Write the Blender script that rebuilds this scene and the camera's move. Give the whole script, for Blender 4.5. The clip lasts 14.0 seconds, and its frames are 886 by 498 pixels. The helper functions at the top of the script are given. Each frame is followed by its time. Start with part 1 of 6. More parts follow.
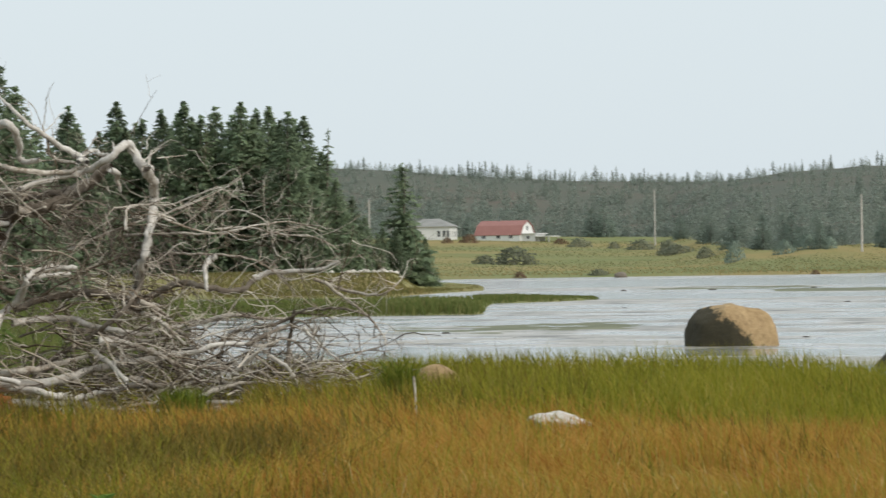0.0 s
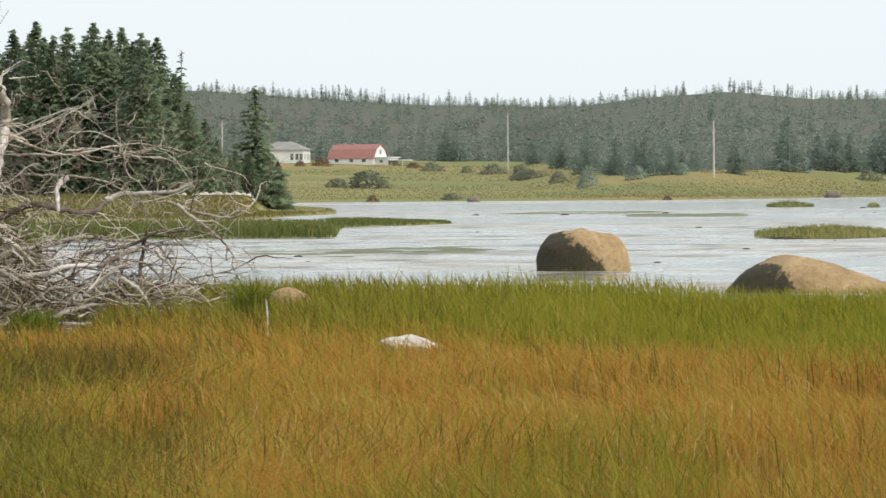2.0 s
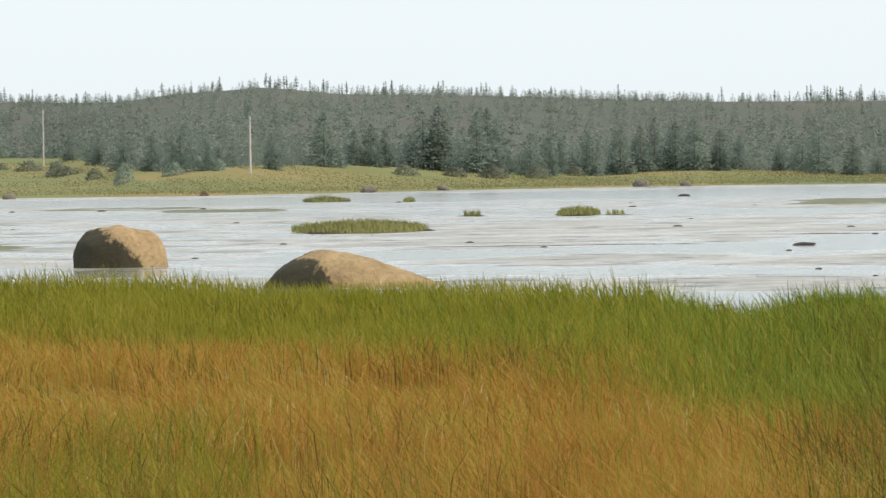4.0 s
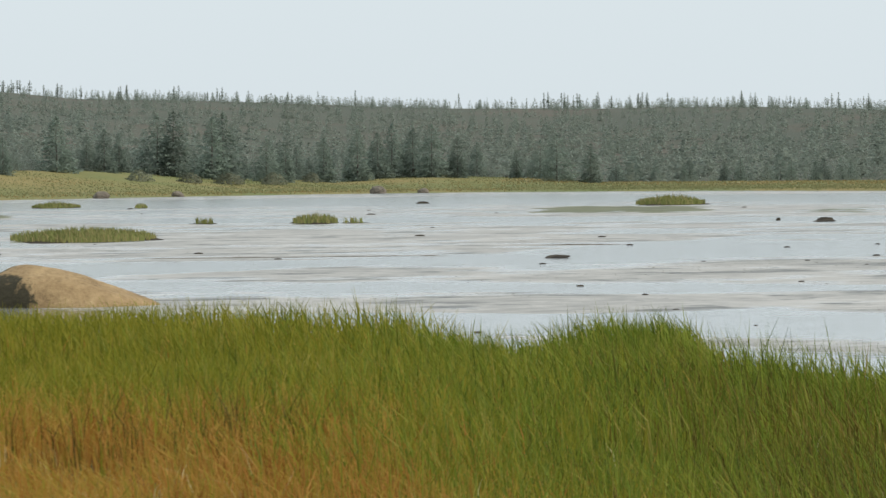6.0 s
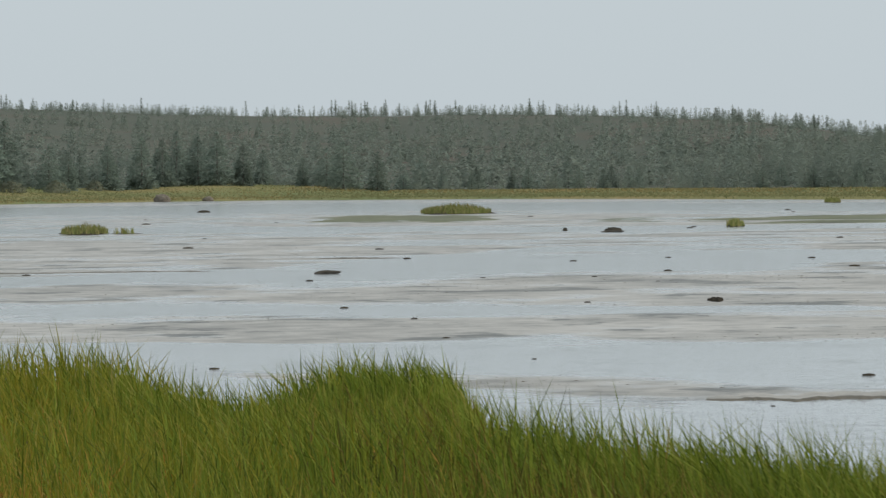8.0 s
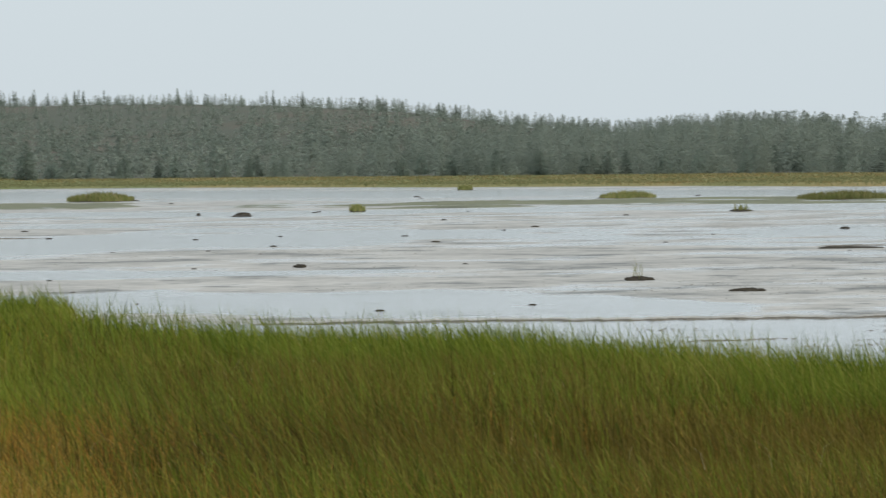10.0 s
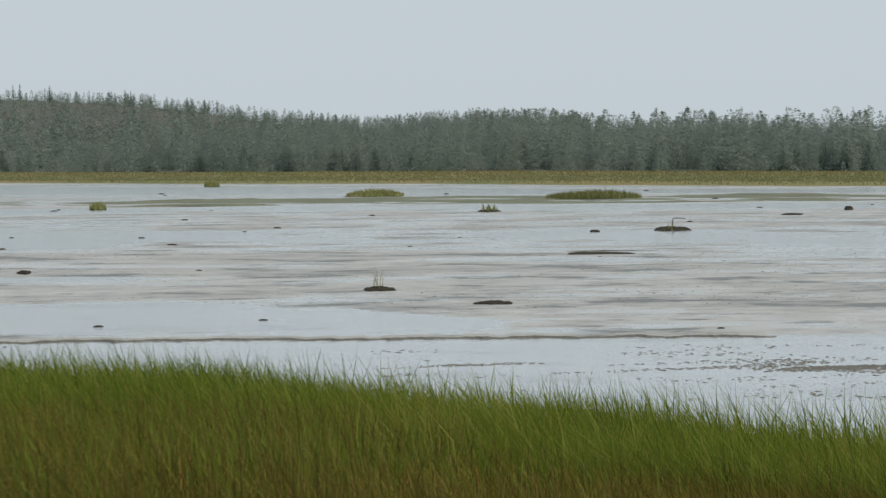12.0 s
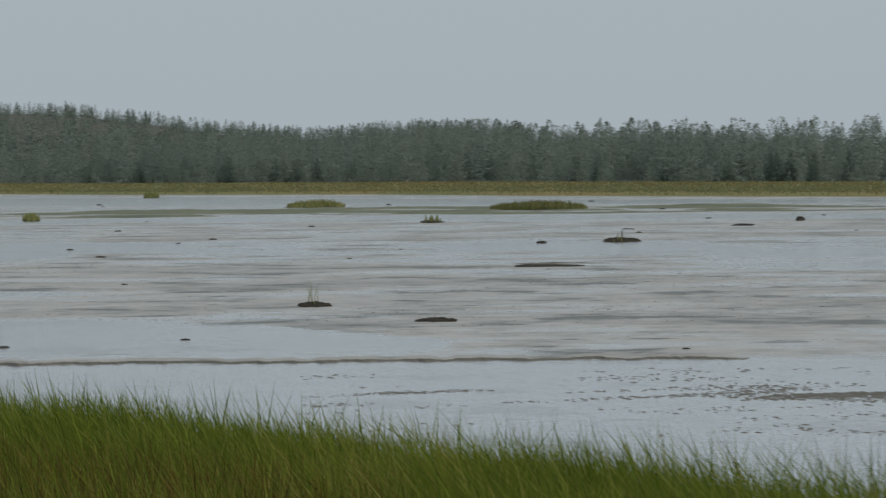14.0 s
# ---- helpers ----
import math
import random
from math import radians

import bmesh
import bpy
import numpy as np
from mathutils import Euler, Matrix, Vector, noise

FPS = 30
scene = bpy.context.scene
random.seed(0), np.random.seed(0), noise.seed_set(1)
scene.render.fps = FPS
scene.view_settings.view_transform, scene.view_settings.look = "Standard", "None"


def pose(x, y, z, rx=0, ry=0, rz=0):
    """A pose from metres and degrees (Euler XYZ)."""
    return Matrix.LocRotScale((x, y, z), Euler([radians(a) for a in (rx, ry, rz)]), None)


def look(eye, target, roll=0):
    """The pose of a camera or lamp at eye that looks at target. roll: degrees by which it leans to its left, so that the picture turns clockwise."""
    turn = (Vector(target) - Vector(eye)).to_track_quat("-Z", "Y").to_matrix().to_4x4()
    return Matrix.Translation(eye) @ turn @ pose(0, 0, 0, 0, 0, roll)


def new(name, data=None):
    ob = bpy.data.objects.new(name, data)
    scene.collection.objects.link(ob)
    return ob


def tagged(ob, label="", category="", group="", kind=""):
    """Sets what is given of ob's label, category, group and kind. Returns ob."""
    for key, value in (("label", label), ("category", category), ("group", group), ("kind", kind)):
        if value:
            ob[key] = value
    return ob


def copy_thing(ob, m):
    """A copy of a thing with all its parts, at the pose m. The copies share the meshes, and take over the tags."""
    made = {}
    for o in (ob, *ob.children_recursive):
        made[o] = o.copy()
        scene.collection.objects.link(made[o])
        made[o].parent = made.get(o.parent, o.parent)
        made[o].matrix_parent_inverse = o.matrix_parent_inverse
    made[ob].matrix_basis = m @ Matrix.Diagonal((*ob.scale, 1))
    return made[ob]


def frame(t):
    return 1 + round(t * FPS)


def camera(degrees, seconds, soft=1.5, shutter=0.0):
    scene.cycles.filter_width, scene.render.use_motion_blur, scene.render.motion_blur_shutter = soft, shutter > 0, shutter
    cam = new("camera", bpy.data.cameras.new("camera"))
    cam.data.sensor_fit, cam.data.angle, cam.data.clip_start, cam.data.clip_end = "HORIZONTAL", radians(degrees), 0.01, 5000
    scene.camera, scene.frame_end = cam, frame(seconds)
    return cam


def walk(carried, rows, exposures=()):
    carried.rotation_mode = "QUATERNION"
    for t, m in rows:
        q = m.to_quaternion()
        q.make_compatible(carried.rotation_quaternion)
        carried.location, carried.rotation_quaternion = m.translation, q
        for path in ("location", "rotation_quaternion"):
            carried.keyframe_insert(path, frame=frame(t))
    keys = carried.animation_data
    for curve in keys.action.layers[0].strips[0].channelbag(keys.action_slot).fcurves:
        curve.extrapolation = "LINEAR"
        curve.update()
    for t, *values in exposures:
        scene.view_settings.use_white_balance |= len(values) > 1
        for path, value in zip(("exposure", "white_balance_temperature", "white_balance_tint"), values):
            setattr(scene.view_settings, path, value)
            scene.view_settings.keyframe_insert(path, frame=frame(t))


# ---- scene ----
cam = camera(14.0, 14.0, soft=1.4, shutter=0.24)
walk(cam, [
    (0.0, look((-0.00, 0.00, 2.000), (-10.045, 99.494, 2.440), -0.84)),
    (0.5, look((-0.00, 0.00, 2.000), (-12.470, 99.219, 2.653), -0.91)),
    (1.0, look((-0.00, 0.00, 2.000), (-11.736, 99.309, 1.043), -0.52)),
    (1.5, look((-0.00, 0.00, 2.000), (-8.222, 99.661, 0.326), -0.43)),
    (2.0, look((-0.00, 0.00, 2.000), (-6.002, 99.820, 0.279), -0.43)),
    (2.5, look((-0.00, 0.00, 2.000), (-3.303, 99.945, -0.409), -0.60)),
    (3.0, look((-0.00, 0.00, 2.000), (-0.000, 100.000, 0.199), -0.78)),
    (3.5, look((0.00, 0.00, 2.000), (4.126, 99.915, 0.048), -0.69)),
    (4.0, look((0.00, 0.00, 2.000), (6.792, 99.769, 0.026), -0.80)),
    (4.2, look((0.00, 0.00, 2.000), (7.225, 99.739, -0.016), -0.80)),
    (6.3, look((1.22, 8.41, 2.000), (15.596, 107.373, 0.092), -0.57)),
    (6.5, look((1.76, 9.29, 2.023), (15.358, 108.339, -0.110), -0.52)),
    (7.0, look((2.46, 14.38, 2.054), (17.088, 113.291, 0.402), -0.56)),
    (7.5, look((2.46, 14.38, 2.054), (20.296, 112.760, 0.215), -0.61)),
    (7.7, look((2.46, 14.36, 2.054), (21.200, 112.560, 0.260), -0.61)),
    (9.8, look((0.00, 0.00, 2.000), (27.650, 96.101, -0.067), -0.69)),
    (10.0, look((0.00, 0.00, 2.000), (29.174, 95.650, -0.139), -0.75)),
    (10.5, look((0.00, 0.00, 2.000), (31.422, 94.935, -0.223), -0.85)),
    (11.0, look((0.00, 0.00, 2.000), (33.440, 94.243, -0.108), -0.78)),
    (11.5, look((0.00, 0.00, 2.000), (35.060, 93.652, -0.308), -0.71)),
    (12.0, look((1.36, 3.26, 2.136), (37.082, 96.633, -0.191), -0.47)),
    (12.5, look((1.98, 4.78, 2.142), (39.605, 97.405, -0.106), -0.46)),
    (13.0, look((1.98, 4.78, 2.142), (40.575, 97.008, -0.009), -0.46)),
    (13.5, look((1.98, 4.78, 2.142), (41.251, 96.724, 0.069), -0.41)),
    (14.0, look((2.89, 7.10, 2.061), (40.089, 99.903, 0.034), -0.50)),
], exposures=[(0.0, -0.15, 6700, 10), (1.0, 0.08, 6800, 11), (1.5, 0.12, 6900, 12), (4.2, 0.12, 6900, 12), (6.4, -0.3, 6700, 10), (7.0, -0.5, 6700, 10), (7.7, -0.55, 6650, 10), (9.8, -0.3, 6650, 10), (11.5, -0.3, 6650, 10), (12.0, -0.5, 6600, 10), (12.5, -0.72, 6550, 10), (13.5, -0.9, 6500, 10), (14.0, -1.0, 6450, 10)])

# ---- world and sun ----
world = bpy.data.worlds.new("world")
scene.world = world
world.use_nodes = True
wt = world.node_tree
wt.nodes.clear()
w_out = wt.nodes.new("ShaderNodeOutputWorld")
w_bg = wt.nodes.new("ShaderNodeBackground")
w_sky = wt.nodes.new("ShaderNodeTexSky")
w_sky.sky_type = "NISHITA"
w_sky.sun_disc = False
w_sky.sun_elevation = radians(41)
w_sky.sun_rotation = radians(124)
w_sky.dust_density = 4.0
w_mix = wt.nodes.new("ShaderNodeMix")
w_mix.data_type = "RGBA"
w_mix.inputs[0].default_value = 0.88
w_mix.inputs[7].default_value = (6.35, 7.25, 7.85, 1)
wt.links.new(w_sky.outputs[0], w_mix.inputs[6])
wt.links.new(w_mix.outputs[2], w_bg.inputs[0])
w_bg.inputs[1].default_value = 0.132
wt.links.new(w_bg.outputs[0], w_out.inputs[0])

sun_data = bpy.data.lights.new("sun", "SUN")
sun_data.energy = 2.1
sun_data.angle = radians(22)
sun_data.color = (1.0, 0.95, 0.87)
sun = new("sun", sun_data)
sun.matrix_world = look((60, -40, 62), (0, 0, 0))


# ---- materials ----
def nodes_of(name):
    m = bpy.data.materials.new(name)
    m.use_nodes = True
    t = m.node_tree
    return m, t, t.nodes["Principled BSDF"]


def ramp(t, stops):
    r = t.nodes.new("ShaderNodeValToRGB")
    e = r.color_ramp.elements
    while len(e) < len(stops):
        e.new(0.5)
    for i, (pos, col) in enumerate(stops):
        e[i].position, e[i].color = pos, (*col, 1)
    return r


def noise_node(t, scale, detail=4.0, rough=0.6, stretch=None):
    n = t.nodes.new("ShaderNodeTexNoise")
    n.inputs["Scale"].default_value, n.inputs["Detail"].default_value = scale, detail
    n.inputs["Roughness"].default_value = rough
    c = t.nodes.new("ShaderNodeNewGeometry")
    if stretch:
        mp = t.nodes.new("ShaderNodeMapping")
        mp.inputs["Scale"].default_value = stretch
        t.links.new(c.outputs["Position"], mp.inputs[0])
        t.links.new(mp.outputs[0], n.inputs["Vector"])
    else:
        t.links.new(c.outputs["Position"], n.inputs["Vector"])
    return n


def mixed(t, fac, a, b, kind="MIX"):
    m = t.nodes.new("ShaderNodeMix")
    m.data_type, m.blend_type = "RGBA", kind
    for sock, v in ((m.inputs[0], fac), (m.inputs[6], a), (m.inputs[7], b)):
        if isinstance(v, (int, float)):
            sock.default_value = v
        elif isinstance(v, tuple):
            sock.default_value = (*v, 1)
        else:
            t.links.new(v, sock)
    return m.outputs[2]


def bumped(t, p, height, strength, distance):
    b = t.nodes.new("ShaderNodeBump")
    b.inputs["Strength"].default_value, b.inputs["Distance"].default_value = strength, distance
    t.links.new(height, b.inputs["Height"])
    t.links.new(b.outputs[0], p.inputs["Normal"])
    return b


def rough_material(name, stops, scale, fine, roughness=0.8, bump=0.5, distance=0.05, stretch=None, spec=0.3):
    """Two scales of noise through a colour ramp, with relief."""
    m, t, p = nodes_of(name)
    a, b = noise_node(t, scale, 5, 0.6, stretch), noise_node(t, fine, 6, 0.7, stretch)
    f = mixed(t, 0.45, a.outputs["Fac"], b.outputs["Fac"])
    r = ramp(t, stops)
    t.links.new(f, r.inputs[0])
    t.links.new(r.outputs[0], p.inputs["Base Color"])
    p.inputs["Roughness"].default_value = roughness
    p.inputs["Specular IOR Level"].default_value = spec
    if bump:
        bumped(t, p, b.outputs["Fac"], bump, distance)
    return m


def leaf_material(name, stops, patch=0.1, patch_colour=None, translucent=0.25, roughness=0.7, spec=0.25, patchiness=0.5):
    """Leaves, needles and blades: each island its own tone, with patches over the ground."""
    m, t, p = nodes_of(name)
    g = t.nodes.new("ShaderNodeNewGeometry")
    o = t.nodes.new("ShaderNodeObjectInfo")
    r = ramp(t, stops)
    n = noise_node(t, patch, 3, 0.6)
    f = mixed(t, patchiness, g.outputs["Random Per Island"], n.outputs["Fac"])
    t.links.new(f, r.inputs[0])
    hsv = t.nodes.new("ShaderNodeHueSaturation")
    mp = t.nodes.new("ShaderNodeMapRange")
    mp.inputs[3].default_value, mp.inputs[4].default_value = 0.8, 1.2
    t.links.new(o.outputs["Random"], mp.inputs[0])
    t.links.new(mp.outputs[0], hsv.inputs["Value"])
    t.links.new(r.outputs[0], hsv.inputs["Color"])
    t.links.new(hsv.outputs[0], p.inputs["Base Color"])
    p.inputs["Roughness"].default_value = roughness
    p.inputs["Specular IOR Level"].default_value = spec
    tr = t.nodes.new("ShaderNodeBsdfTranslucent")
    t.links.new(hsv.outputs[0], tr.inputs[0])
    ms = t.nodes.new("ShaderNodeMixShader")
    ms.inputs[0].default_value = translucent
    t.links.new(p.outputs[0], ms.inputs[1])
    t.links.new(tr.outputs[0], ms.inputs[2])
    t.links.new(ms.outputs[0], t.nodes["Material Output"].inputs[0])
    return m


mat_orange = leaf_material("orange_cordgrass", [(0.28, (0.29, 0.125, 0.022)), (0.40, (0.46, 0.22, 0.04)), (0.49, (0.56, 0.31, 0.075)), (0.57, (0.48, 0.315, 0.05)), (0.66, (0.42, 0.335, 0.055)), (0.8, (0.60, 0.44, 0.17))], 0.8, translucent=0.42, patchiness=0.66)
mat_green = leaf_material("green_cordgrass", [(0.28, (0.13, 0.15, 0.015)), (0.42, (0.215, 0.225, 0.02)), (0.52, (0.32, 0.285, 0.03)), (0.62, (0.28, 0.265, 0.026)), (0.78, (0.41, 0.325, 0.09))], 0.7, translucent=0.42, patchiness=0.62)
mat_deep = leaf_material("deep_green_cordgrass", [(0.2, (0.0588, 0.0791, 0.0102)), (0.45, (0.141, 0.198, 0.0192)), (0.65, (0.226, 0.26, 0.0294)), (0.85, (0.35, 0.266, 0.0791)), (0.95, (0.475, 0.395, 0.169))], 0.3, translucent=0.34)
mat_olive = leaf_material("olive_brown_sedge", [(0.2, (0.0633, 0.0517, 0.0115)), (0.45, (0.161, 0.129, 0.0207)), (0.65, (0.247, 0.184, 0.0322)), (0.85, (0.391, 0.276, 0.069))], 0.4, translucent=0.34)
mat_islet = leaf_material("islet_grass", [(0.2, (0.16, 0.19, 0.055)), (0.5, (0.225, 0.24, 0.075)), (0.8, (0.33, 0.275, 0.12))], 0.06, translucent=0.3)
mat_spit = leaf_material("spit_grass", [(0.2, (0.075, 0.10, 0.025)), (0.5, (0.11, 0.14, 0.035)), (0.8, (0.18, 0.165, 0.06))], 0.08, translucent=0.3)
mat_point = leaf_material("point_grass", [(0.2, (0.13, 0.14, 0.045)), (0.5, (0.20, 0.185, 0.06)), (0.8, (0.28, 0.215, 0.08))], 0.08, translucent=0.3)
mat_stalk = leaf_material("pale_dry_stalks", [(0.2, (0.38, 0.30, 0.13)), (0.5, (0.55, 0.46, 0.24)), (0.8, (0.68, 0.60, 0.36))], 0.3, translucent=0.2)
mat_bank = leaf_material("rough_bank_grass", [(0.2, (0.17, 0.178, 0.085)), (0.5, (0.204, 0.208, 0.0978)), (0.8, (0.242, 0.234, 0.115))], 0.03, translucent=0.3)
mat_straw = leaf_material("tan_marsh_straw", [(0.2, (0.194, 0.158, 0.066)), (0.5, (0.246, 0.189, 0.0792)), (0.8, (0.308, 0.238, 0.106))], 0.05, translucent=0.3)
# needle colour lightened to put the haze over the grove into it
mat_grove = leaf_material("haze_lifted_grove_needles", [(0.2, (0.196, 0.263, 0.162)), (0.5, (0.269, 0.347, 0.213)), (0.8, (0.342, 0.414, 0.246))], 0.1, translucent=0.6)
mat_young = leaf_material("young_spruce_needles", [(0.2, (0.055, 0.09, 0.02)), (0.5, (0.115, 0.175, 0.04)), (0.8, (0.185, 0.255, 0.06))], 1.2, translucent=0.45)
mat_weed_leaf = leaf_material("weed_leaves", [(0.3, (0.10, 0.19, 0.035)), (0.6, (0.17, 0.29, 0.06))], 2.0, translucent=0.35)
# distant haze is painted into both far needle colours, far paler than spruce
mat_far_needle = leaf_material("haze_paled_spruce_needles", [(0.3, (0.332, 0.391, 0.332)), (0.5, (0.365, 0.422, 0.354)), (0.7, (0.398, 0.439, 0.365))], 0.07, translucent=0.55, roughness=1.0, spec=0.0, patchiness=0.9)
mat_far_front = leaf_material("haze_paled_far_spruce_needles", [(0.25, (0.259, 0.326, 0.276)), (0.5, (0.287, 0.356, 0.293)), (0.75, (0.316, 0.377, 0.31))], 0.2, translucent=0.55, roughness=1.0, spec=0.0, patchiness=0.8)
mat_shrub = leaf_material("shrub_leaves", [(0.2, (0.20, 0.22, 0.155)), (0.5, (0.245, 0.265, 0.185)), (0.8, (0.30, 0.30, 0.215))], 0.1, translucent=0.5)
mat_rust = leaf_material("rusty_shrub_leaves", [(0.2, (0.19, 0.12, 0.075)), (0.6, (0.26, 0.165, 0.105)), (0.9, (0.24, 0.20, 0.11))], 0.1)
mat_bark = rough_material("spruce_bark", [(0.32, (0.075, 0.058, 0.042)), (0.5, (0.17, 0.14, 0.11)), (0.66, (0.34, 0.30, 0.25))], 2.5, 16, 0.9, 0.6, 0.02)
mat_dead = rough_material("weathered_dead_wood", [(0.34, (0.123, 0.0867, 0.0578)), (0.43, (0.281, 0.227, 0.177)), (0.5, (0.495, 0.446, 0.38)), (0.6, (0.643, 0.602, 0.537))], 2.6, 24, 0.85, 0.7, 0.012)
mat_bleached = rough_material("sun_bleached_wood", [(0.33, (0.288, 0.216, 0.16)), (0.42, (0.496, 0.448, 0.392)), (0.55, (0.664, 0.632, 0.584))], 2.2, 24, 0.85, 0.7, 0.012)
mat_twig = leaf_material("grey_dead_twigs", [(0.28, (0.072, 0.0496, 0.0316)), (0.40, (0.198, 0.149, 0.104)), (0.50, (0.468, 0.396, 0.314)), (0.64, (0.702, 0.638, 0.55))], 1.5, translucent=0.0, roughness=0.9)
mat_stem = rough_material("grey_snag_wood", [(0.35, (0.15, 0.101, 0.066)), (0.40, (0.37, 0.264, 0.185)), (0.45, (0.546, 0.502, 0.449)), (0.56, (0.704, 0.678, 0.634))], 4.0, 18, 0.9, 1.0, 0.06, (1, 1, 0.35))
mat_rotten_dark = rough_material("dark_rotten_wood", [(0.3, (0.03, 0.022, 0.016)), (0.6, (0.09, 0.06, 0.04))], 5, 22, 0.95, 0.8, 0.03)
mat_rot = rough_material("rotten_orange_heartwood", [(0.3, (0.14, 0.05, 0.02)), (0.7, (0.42, 0.17, 0.05))], 6, 25, 0.95, 0.8, 0.02)
mat_trunk_far = rough_material("far_bark", [(0.3, (0.10, 0.09, 0.08)), (0.7, (0.20, 0.18, 0.16))], 1.0, 8, 0.9, 0.0)
mat_granite = rough_material("tan_granite", [(0.3, (0.15, 0.10, 0.05)), (0.45, (0.33, 0.225, 0.115)), (0.58, (0.46, 0.325, 0.17)), (0.7, (0.56, 0.46, 0.31))], 1.1, 9, 0.85, 0.9, 0.05)
mat_white_stone = rough_material("pale_stone", [(0.3, (0.34, 0.30, 0.25)), (0.5, (0.58, 0.54, 0.48)), (0.7, (0.72, 0.69, 0.64))], 3, 20, 0.85, 0.7, 0.02)
mat_grey_rock = rough_material("grey_shore_rock", [(0.3, (0.10, 0.085, 0.065)), (0.7, (0.25, 0.215, 0.17))], 1.5, 9, 0.85, 0.8, 0.05)
mat_peat = rough_material("dark_wet_peat", [(0.3, (0.025, 0.02, 0.015)), (0.55, (0.06, 0.05, 0.035)), (0.75, (0.12, 0.10, 0.06))], 4, 22, 0.95, 0.9, 0.04, spec=0.1)
mat_weed = rough_material("brown_wet_weed", [(0.3, (0.09, 0.08, 0.06)), (0.7, (0.20, 0.18, 0.145))], 2, 15, 0.8, 0.0)
mat_log = rough_material("wet_driftwood", [(0.3, (0.03, 0.025, 0.02)), (0.7, (0.11, 0.095, 0.075))], 5, 30, 0.6, 0.7, 0.02)
mat_roof_red = rough_material("faded_red_metal_roof", [(0.3, (0.27, 0.122, 0.105)), (0.7, (0.36, 0.172, 0.148))], 0.5, 5, 0.55, 0.2, 0.02)
mat_roof_grey = rough_material("grey_shingle_roof", [(0.3, (0.20, 0.20, 0.19)), (0.7, (0.34, 0.34, 0.32))], 0.7, 6, 0.85, 0.3, 0.02)
mat_white = rough_material("white_painted_boards", [(0.3, (0.66, 0.66, 0.64)), (0.7, (0.82, 0.82, 0.80))], 0.6, 5, 0.6, 0.2, 0.01)
mat_pole = rough_material("bleached_pole_wood", [(0.3, (0.40, 0.37, 0.34)), (0.7, (0.62, 0.59, 0.55))], 0.6, 6, 0.8, 0.0)
mat_metal = rough_material("galvanised_steel", [(0.3, (0.35, 0.36, 0.37)), (0.7, (0.5, 0.51, 0.52))], 2, 10, 0.45, 0.0)
mat_blue = rough_material("faded_blue_plastic", [(0.3, (0.08, 0.14, 0.22)), (0.7, (0.16, 0.24, 0.34))], 4, 18, 0.5, 0.2, 0.01)


def glass_material():
    m, t, p = nodes_of("window_glass")
    n = noise_node(t, 0.8, 2)
    r = ramp(t, [(0.3, (0.03, 0.035, 0.04)), (0.7, (0.06, 0.07, 0.075))])
    t.links.new(n.outputs["Fac"], r.inputs[0])
    t.links.new(r.outputs[0], p.inputs["Base Color"])
    p.inputs["Roughness"].default_value = 0.08
    return m


mat_glass = glass_material()


def ground_material():
    """Marsh turf, with rust and tan patches."""
    m, t, p = nodes_of("marsh_ground")
    a, b, c = noise_node(t, 0.05, 5, 0.65), noise_node(t, 0.9, 6, 0.7), noise_node(t, 0.016, 3, 0.5)
    r1 = ramp(t, [(0.3, (0.16, 0.175, 0.08)), (0.45, (0.205, 0.21, 0.095)), (0.58, (0.25, 0.225, 0.11)), (0.7, (0.29, 0.225, 0.115))])
    t.links.new(mixed(t, 0.4, a.outputs["Fac"], b.outputs["Fac"]), r1.inputs[0])
    r2 = ramp(t, [(0.4, (0.85, 0.95, 0.85)), (0.6, (1.15, 1.0, 0.9))])
    t.links.new(c.outputs["Fac"], r2.inputs[0])
    t.links.new(mixed(t, 1.0, r1.outputs[0], r2.outputs[0], "MULTIPLY"), p.inputs["Base Color"])
    p.inputs["Roughness"].default_value = 0.95
    p.inputs["Specular IOR Level"].default_value = 0.1
    bumped(t, p, b.outputs["Fac"], 0.3, 0.1)
    return m


def strew(t, p, amount):
    """Dark crumbs of weed and worm casts, thick in some patches, over the colour that p has."""
    old = p.inputs["Base Color"].links[0].from_socket
    crumb, where = noise_node(t, 3.2, 5, 0.8), noise_node(t, 0.22, 3, 0.6)
    r = ramp(t, [(0.53, (0, 0, 0)), (0.60, (1, 1, 1))])
    t.links.new(mixed(t, 0.3, crumb.outputs["Fac"], where.outputs["Fac"]), r.inputs[0])
    dark = mixed(t, amount, old, (0.075, 0.068, 0.052))
    t.links.new(mixed(t, r.outputs[0], old, dark), p.inputs["Base Color"])


